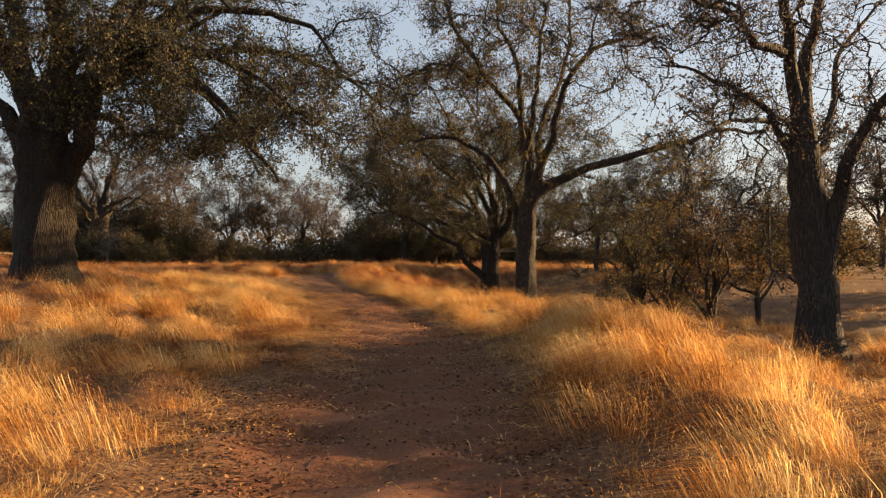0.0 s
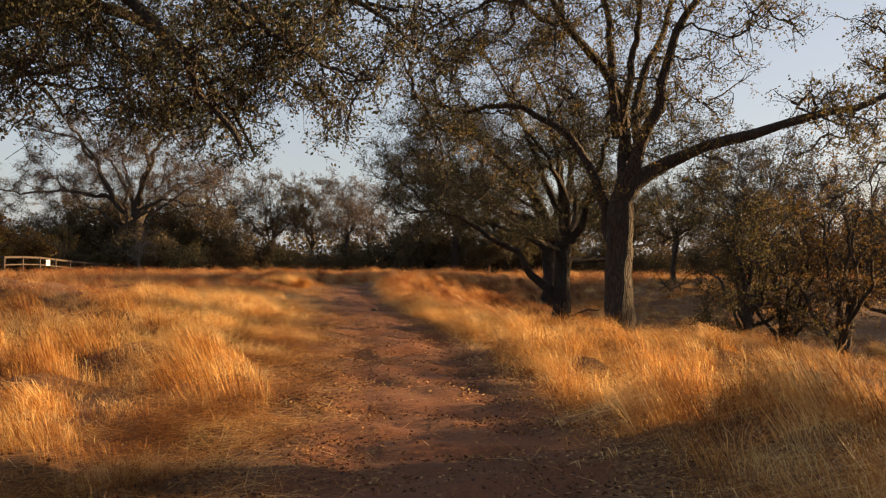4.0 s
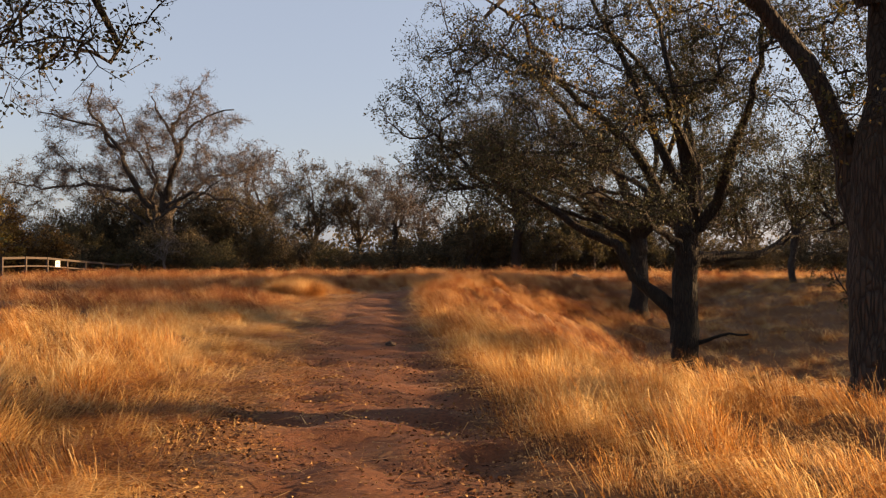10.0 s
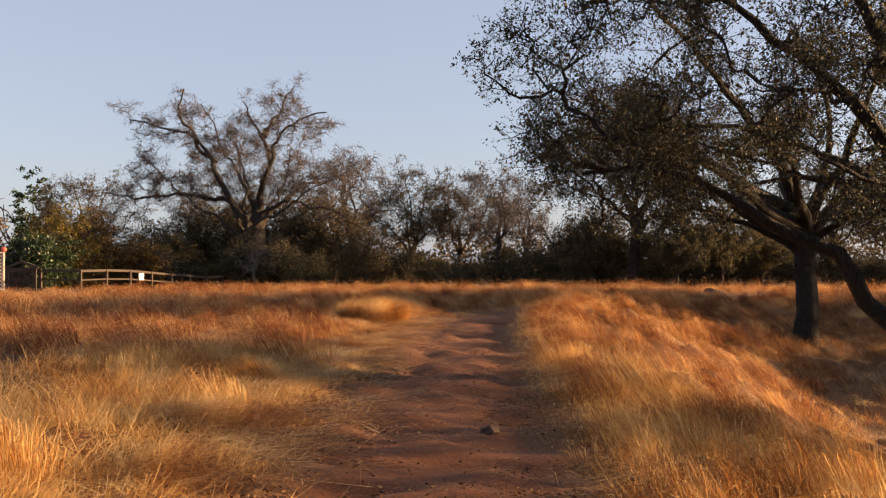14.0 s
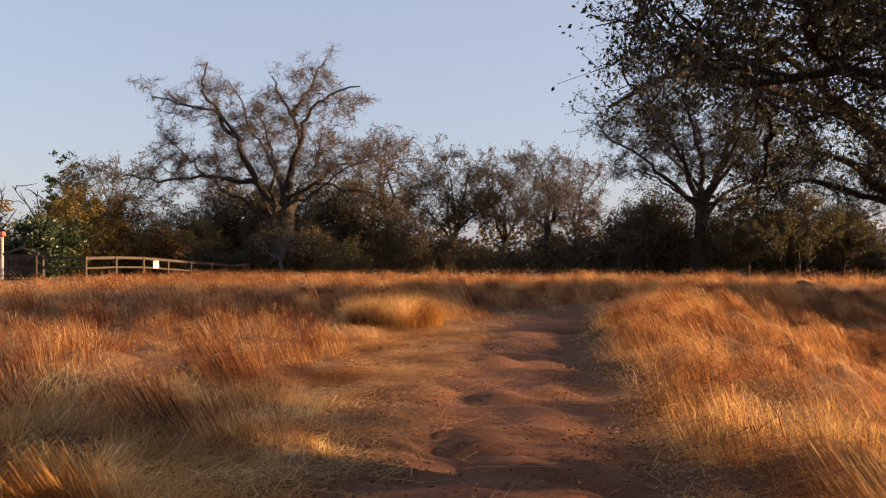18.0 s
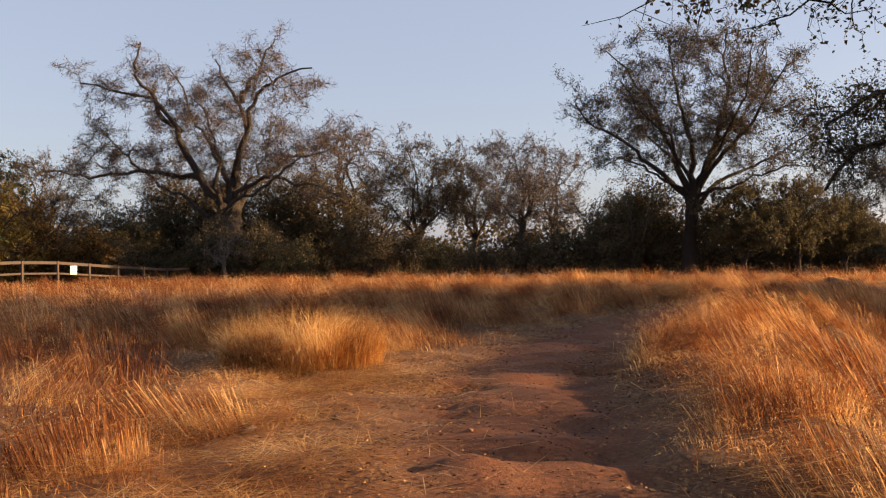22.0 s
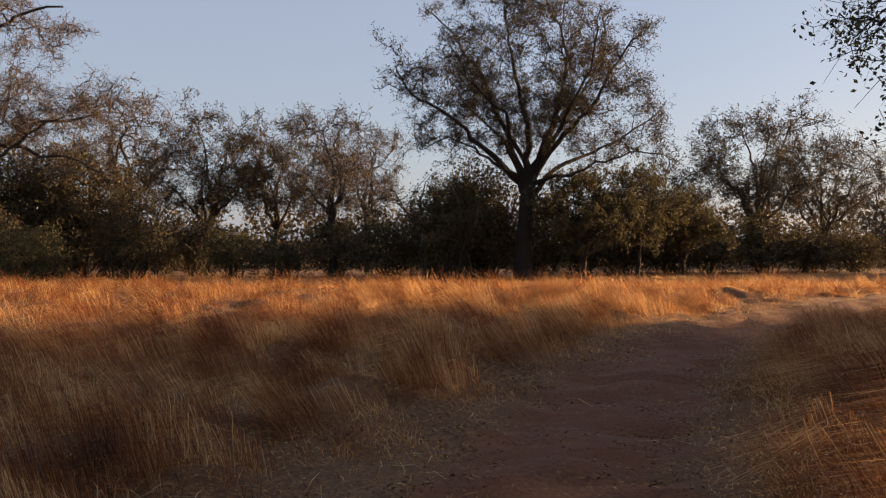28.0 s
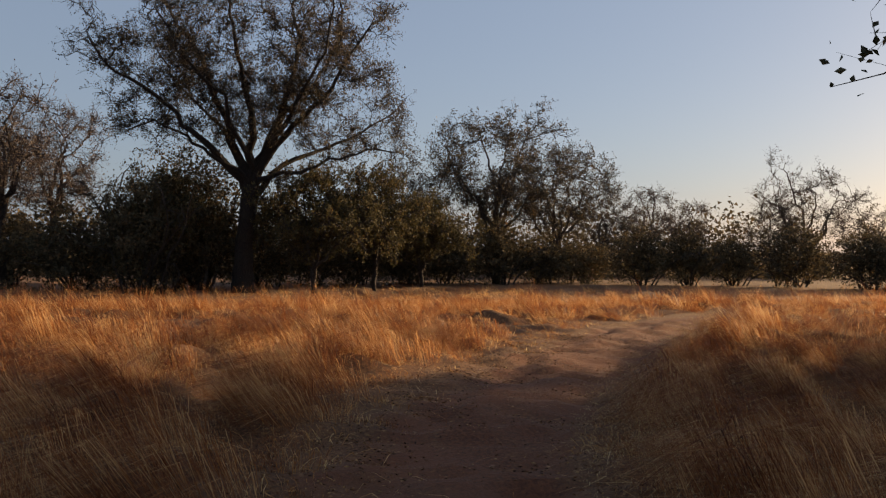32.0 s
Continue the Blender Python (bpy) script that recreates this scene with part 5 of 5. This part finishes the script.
# messy bleached straw standing and heaped over them between the second and third oaks
m = 95000
y = gg.uniform(17, 34, m)
x = np.interp(y, TRAIL_Y, TRAIL_X) - np.abs(2.7 + 1.1 * gg.normal(size=m))
off = np.abs(trail_distance(x, y))
keep = gg.random(m) < np.clip(0.55 + 1.2 * smooth_noise(x, y, 1.1, 41), 0.03, 1) * np.clip((off - 0.9) * 1.3, 0, 1)
x, y, off = x[keep], y[keep], off[keep]
m = len(x)
high = gg.uniform(0.12, 0.42, m) * np.clip(0.35 + 0.5 * (off - 1.2), 0.35, 1.1)
V, Q, _, _ = blades(gg, x, y, high, 0.0075 * gg.uniform(0.6, 1.5, m), gg.uniform(0.15, 1.1, m), 1.3 * smooth_noise(x, y, 0.9, 42) + 1.2 * gg.normal(size=m), gg.uniform(0.1, 0.7, m), False)
tagged(part("fallen_straw", quads_mesh("fallen_straw", V, Q), BLEACHED), "messy heaped bleached straw beside the trail", "straw", kind="stuff")
# fine crumbs of leaf and bark over the trodden dirt
x, y = beside_trail(90000, 0.3, 0.6)
keep = gg.random(len(x)) < np.clip(0.3 + 0.9 * smooth_noise(x, y, 0.8, 44), 0.03, 1)
x, y = x[keep], y[keep]
V, Q = leaves(gg, np.stack([x, y, land(x, y) + 0.006], 1), 0.018, np.array([0, 0, 0.004]), 0.6)
c = V.reshape(-1, 4, 3).mean(1, keepdims=True)
V = (V.reshape(-1, 4, 3) - c) * np.array([1, 1, 0.4]) + c
tagged(part("leaf_litter", quads_mesh("leaf_litter", V.reshape(-1, 3), Q), LITTER), "fine crumbs of leaf and bark on the trodden dirt", "leaf litter", kind="stuff")


# ---- small things on the ground ----
def clod(label, name, category, x, y, size, seed, material=STONE):
    bm = bmesh.new()
    bmesh.ops.create_icosphere(bm, subdivisions=3, radius=1)
    for v in bm.verts:
        q = v.co * (0.8 + 0.5 * noise.noise(v.co * 1.4 + Vector((seed, 0, 0))) + 0.18 * noise.noise(v.co * 4 + Vector((0, seed, 0))))
        v.co = (q.x * size, q.y * size * 0.8, max(q.z * size * 0.55, -0.3 * size))
    for f in bm.faces:
        f.smooth = True
    ob = part(name, bm, material)
    ob.matrix_basis = pose(x, y, height_at(x, y) + 0.25 * size, 0, 0, seed * 40)
    return tagged(ob, label, category)


clod("dark earth clod lying on the trail", "earth_clod", "clod", -3.35, 28.9, 0.10, 1)
clod("dark dried dung lump beside the trail", "dung_lump", "dung", -7.85, 38.55, 0.085, 2)
clod("dark dried dung lump among straw", "dung_lump", "dung", -7.72, 39.2, 0.07, 3)
clod("small dark dung lump among straw", "dung_lump", "dung", -7.4, 39.15, 0.045, 4)
pr = random.Random(8)
for k in range(26):
    y = pr.uniform(6, 56)
    x = float(np.interp(y, [b for b, _ in TRAIL], [c for _, c in TRAIL])) + pr.uniform(-1.2, 1.2)
    tagged(clod("small reddish pebble on the dirt trail", "pebble", "pebble", x, y, pr.uniform(0.015, 0.035), 10 + k, PEBBLE), group="pebbles on the trail")


def dead_branch(label, x, y, turn, size, seed, name="fallen_branch"):
    g = np.random.default_rng(seed)
    A = wander(g, np.zeros((1, 3)), np.array([[1.0, 0.1, 0.0]]), np.array([size]), 9, 0.16, 0.0)
    p, dd, _, _ = sprout(g, A, 5, 0.3, np.ones(1), 0.55, 0.0)
    B = wander(g, p, dd, g.uniform(0.3, 0.6, 5) * size * 0.6, 6, 0.25, 0.02)
    v1, q1 = tubes(A, np.linspace(0.06, 0.025, 9)[None] * size / 1.5, 8)
    v2, q2 = tubes(B, np.linspace(0.02, 0.008, 6)[None] * np.ones((5, 1)), 4)
    ob = part(name, quads_mesh(name, np.concatenate([v1, v2]), np.concatenate([q1, q2 + len(v1)]), True), BARK)
    ob.matrix_basis = pose(x, y, height_at(x, y) + 0.02, 0, 0, turn) @ Matrix.Diagonal((1, 1, 0.45, 1))
    return tagged(ob, label, "branch")


dead_branch("dark fallen oak branch lying in the dry grass", -8.8, 25.0, 15, 0.65, 1)
dead_branch("short broken dark branch lying in the grass", -6.2, 17.2, -20, 1.2, 2)

# bare dead tree in front of the thicket
at_place(oak("small bare dead tree with pale crooked limbs", far_limbs(71, 4.2, 3.6, 0.4, 5), LEAF_BROWN, BARK_PALE, 71, 40, 4, 3, 0, sides=8, reach=0.6, fine=1.6, spread=0.6, name="dead_tree"), -31.3, 79.5, height_at(-31.3, 79.5))

# tall green tree far behind the garden, and far woodland
at_place(bush("tall fresh green tree far behind the garden", LEAF_DARK, 72, 4.2, 16.0, 16, 6000, 0.36, "green_tree", "tree"), -91, 128, -1.2)


def far_wood(label, x0, x1, y0, height, count, seed, size=0.5):
    g = np.random.default_rng(seed)
    x = g.uniform(x0, x1, count)
    top = height * (0.75 + 0.35 * smooth_noise(x, x * 0, 9.0, seed) + 0.2 * smooth_noise(x, x * 0, 2.5, seed + 1))
    z = top * g.random(count) ** 0.5 - 1.2
    V, Q = leaves(g, np.stack([x, y0 + g.normal(size=count) * 3, z], 1), size, 0.3, 0.8, True)
    return tagged(part("far_woodland", quads_mesh("far_woodland", V, Q), BRUSH), label, "woodland", kind="stuff")


far_wood("dusky woodland close behind the tree line", -80, 50, 111, 2.6, 24000, 83, 0.34)
far_wood("dusky distant woodland behind the oaks", -190, 60, 140, 7.5, 24000, 81)
far_wood("dusky distant woodland low behind the meadow", 60, 230, 190, 3.4, 18000, 82, 0.4)


# ---- garden fence ----
def box(sx, sy, sz, bevel=0.006):
    bm = bmesh.new()
    bmesh.ops.create_cube(bm, size=1)
    bmesh.ops.scale(bm, vec=(sx, sy, sz), verts=bm.verts)
    bmesh.ops.bevel(bm, geom=list(bm.edges), offset=bevel, segments=1, affect="EDGES")
    return bm


def between(ob, a, b):
    """Lays a piece whose length runs along x from a to b."""
    a, b = Vector(a), Vector(b)
    ob.matrix_basis = Matrix.Translation((a + b) / 2) @ (b - a).to_track_quat("X", "Z").to_matrix().to_4x4()
    return ob


fence = tagged(new("garden_fence"), "weathered brown post and rail fence round a garden", "fence")
corners = [(-38.6, 62.6), (-34.0, 63.5), (-34.75, 81.0)]
last = None
for (ax, ay), (bx, by) in zip(corners, corners[1:]):
    run = math.hypot(bx - ax, by - ay)
    m = max(1, round(run / 2.4))
    for k in range(m + 1):
        f = k / m
        x, y = ax + (bx - ax) * f, ay + (by - ay) * f
        z = height_at(x, y)
        if not (k == 0 and last):
            post = part("post", box(0.13, 0.13, 1.45), FENCE, fence)
            post.matrix_basis = pose(x, y, z + 0.5, pr.uniform(-1.5, 1.5), pr.uniform(-1.5, 1.5), 5)
        if last:
            lx, ly, lz = last
            L = math.hypot(x - lx, y - ly)
            if L > 0.1:
                for h, t in ((1.14, 0.14), (0.62, 0.09)):
                    between(part("rail", box(L + 0.1, 0.05, t), FENCE, fence), (lx, ly, lz + h), (x, y, z + h))
        last = (x, y, z)
sign = tagged(new("notice_sign"), "small white notice board fixed to the garden fence", "sign")
board = part("board", box(0.34, 0.03, 0.44), SIGN_WHITE, sign)
for k in range(3):
    line = part("print_line", box(0.22, 0.004, 0.03, 0.001), FENCE, sign)
    line.matrix_basis = pose(0, -0.019, 0.12 - 0.1 * k)
sign.matrix_basis = pose(-34.15, 69.6, height_at(-34.15, 69.6) + 0.8, 0, 0, 62)


def lattice(label, name, x, y, width, height, turn, material, peak=False, ball=False):
    """A garden panel of crossed slats in a frame."""
    thing = tagged(new(name), label, "trellis")
    for sx in (-1, 1):
        part("stile", box(0.09, 0.09, height), material, thing).matrix_basis = pose(sx * width / 2, 0, height / 2)
    for z in (0.08, height - 0.05):
        part("crossbar", box(width, 0.06, 0.09), material, thing).matrix_basis = pose(0, 0, z)
    step = 0.2
    for k in range(int((width + height) / step)):
        o = k * step
        for flip in (1, -1):
            x0, z0 = (o, 0.1) if o < width else (width, 0.1 + o - width)
            x1, z1 = (0, 0.1 + o) if o < height - 0.2 else (o - (height - 0.2), height - 0.1)
            a, b = (flip * (x0 - width / 2), 0.015 * flip, z0), (flip * (x1 - width / 2), 0.015 * flip, z1)
            L = (Vector(a) - Vector(b)).length
            if L > 0.1 and z0 < height and x1 < width:
                between(part("slat", box(L, 0.012, 0.04, 0.002), material, thing), a, b)
    if peak:
        for sx in (-1, 1):
            between(part("gable_board", box(0.62 * width, 0.1, 0.12), FENCE, thing), (sx * 0.6 * width, 0, height), (0, 0, height + 0.35))
    if ball:
        bm = bmesh.new()
        bmesh.ops.create_uvsphere(bm, u_segments=14, v_segments=10, radius=0.16)
        for v in bm.verts:
            if v.co.z < -0.1:
                v.co.x *= 0.5
                v.co.y *= 0.5
        part("finial", bm, RED, thing, "faded red ball finial").matrix_basis = pose(width / 2, 0, height + 0.12)
    thing.matrix_basis = pose(x, y, height_at(x, y) - 0.02, 0, 0, turn)
    return thing


lattice("pale lattice panel with a red ball finial in the garden", "lattice_screen", -38.7, 61.8, 1.5, 2.2, 35, LATTICE, ball=True)
lattice("brown lattice garden gate under a small peaked roof", "garden_gate", -36.6, 61.9, 1.5, 1.35, 20, FENCE, peak=True)
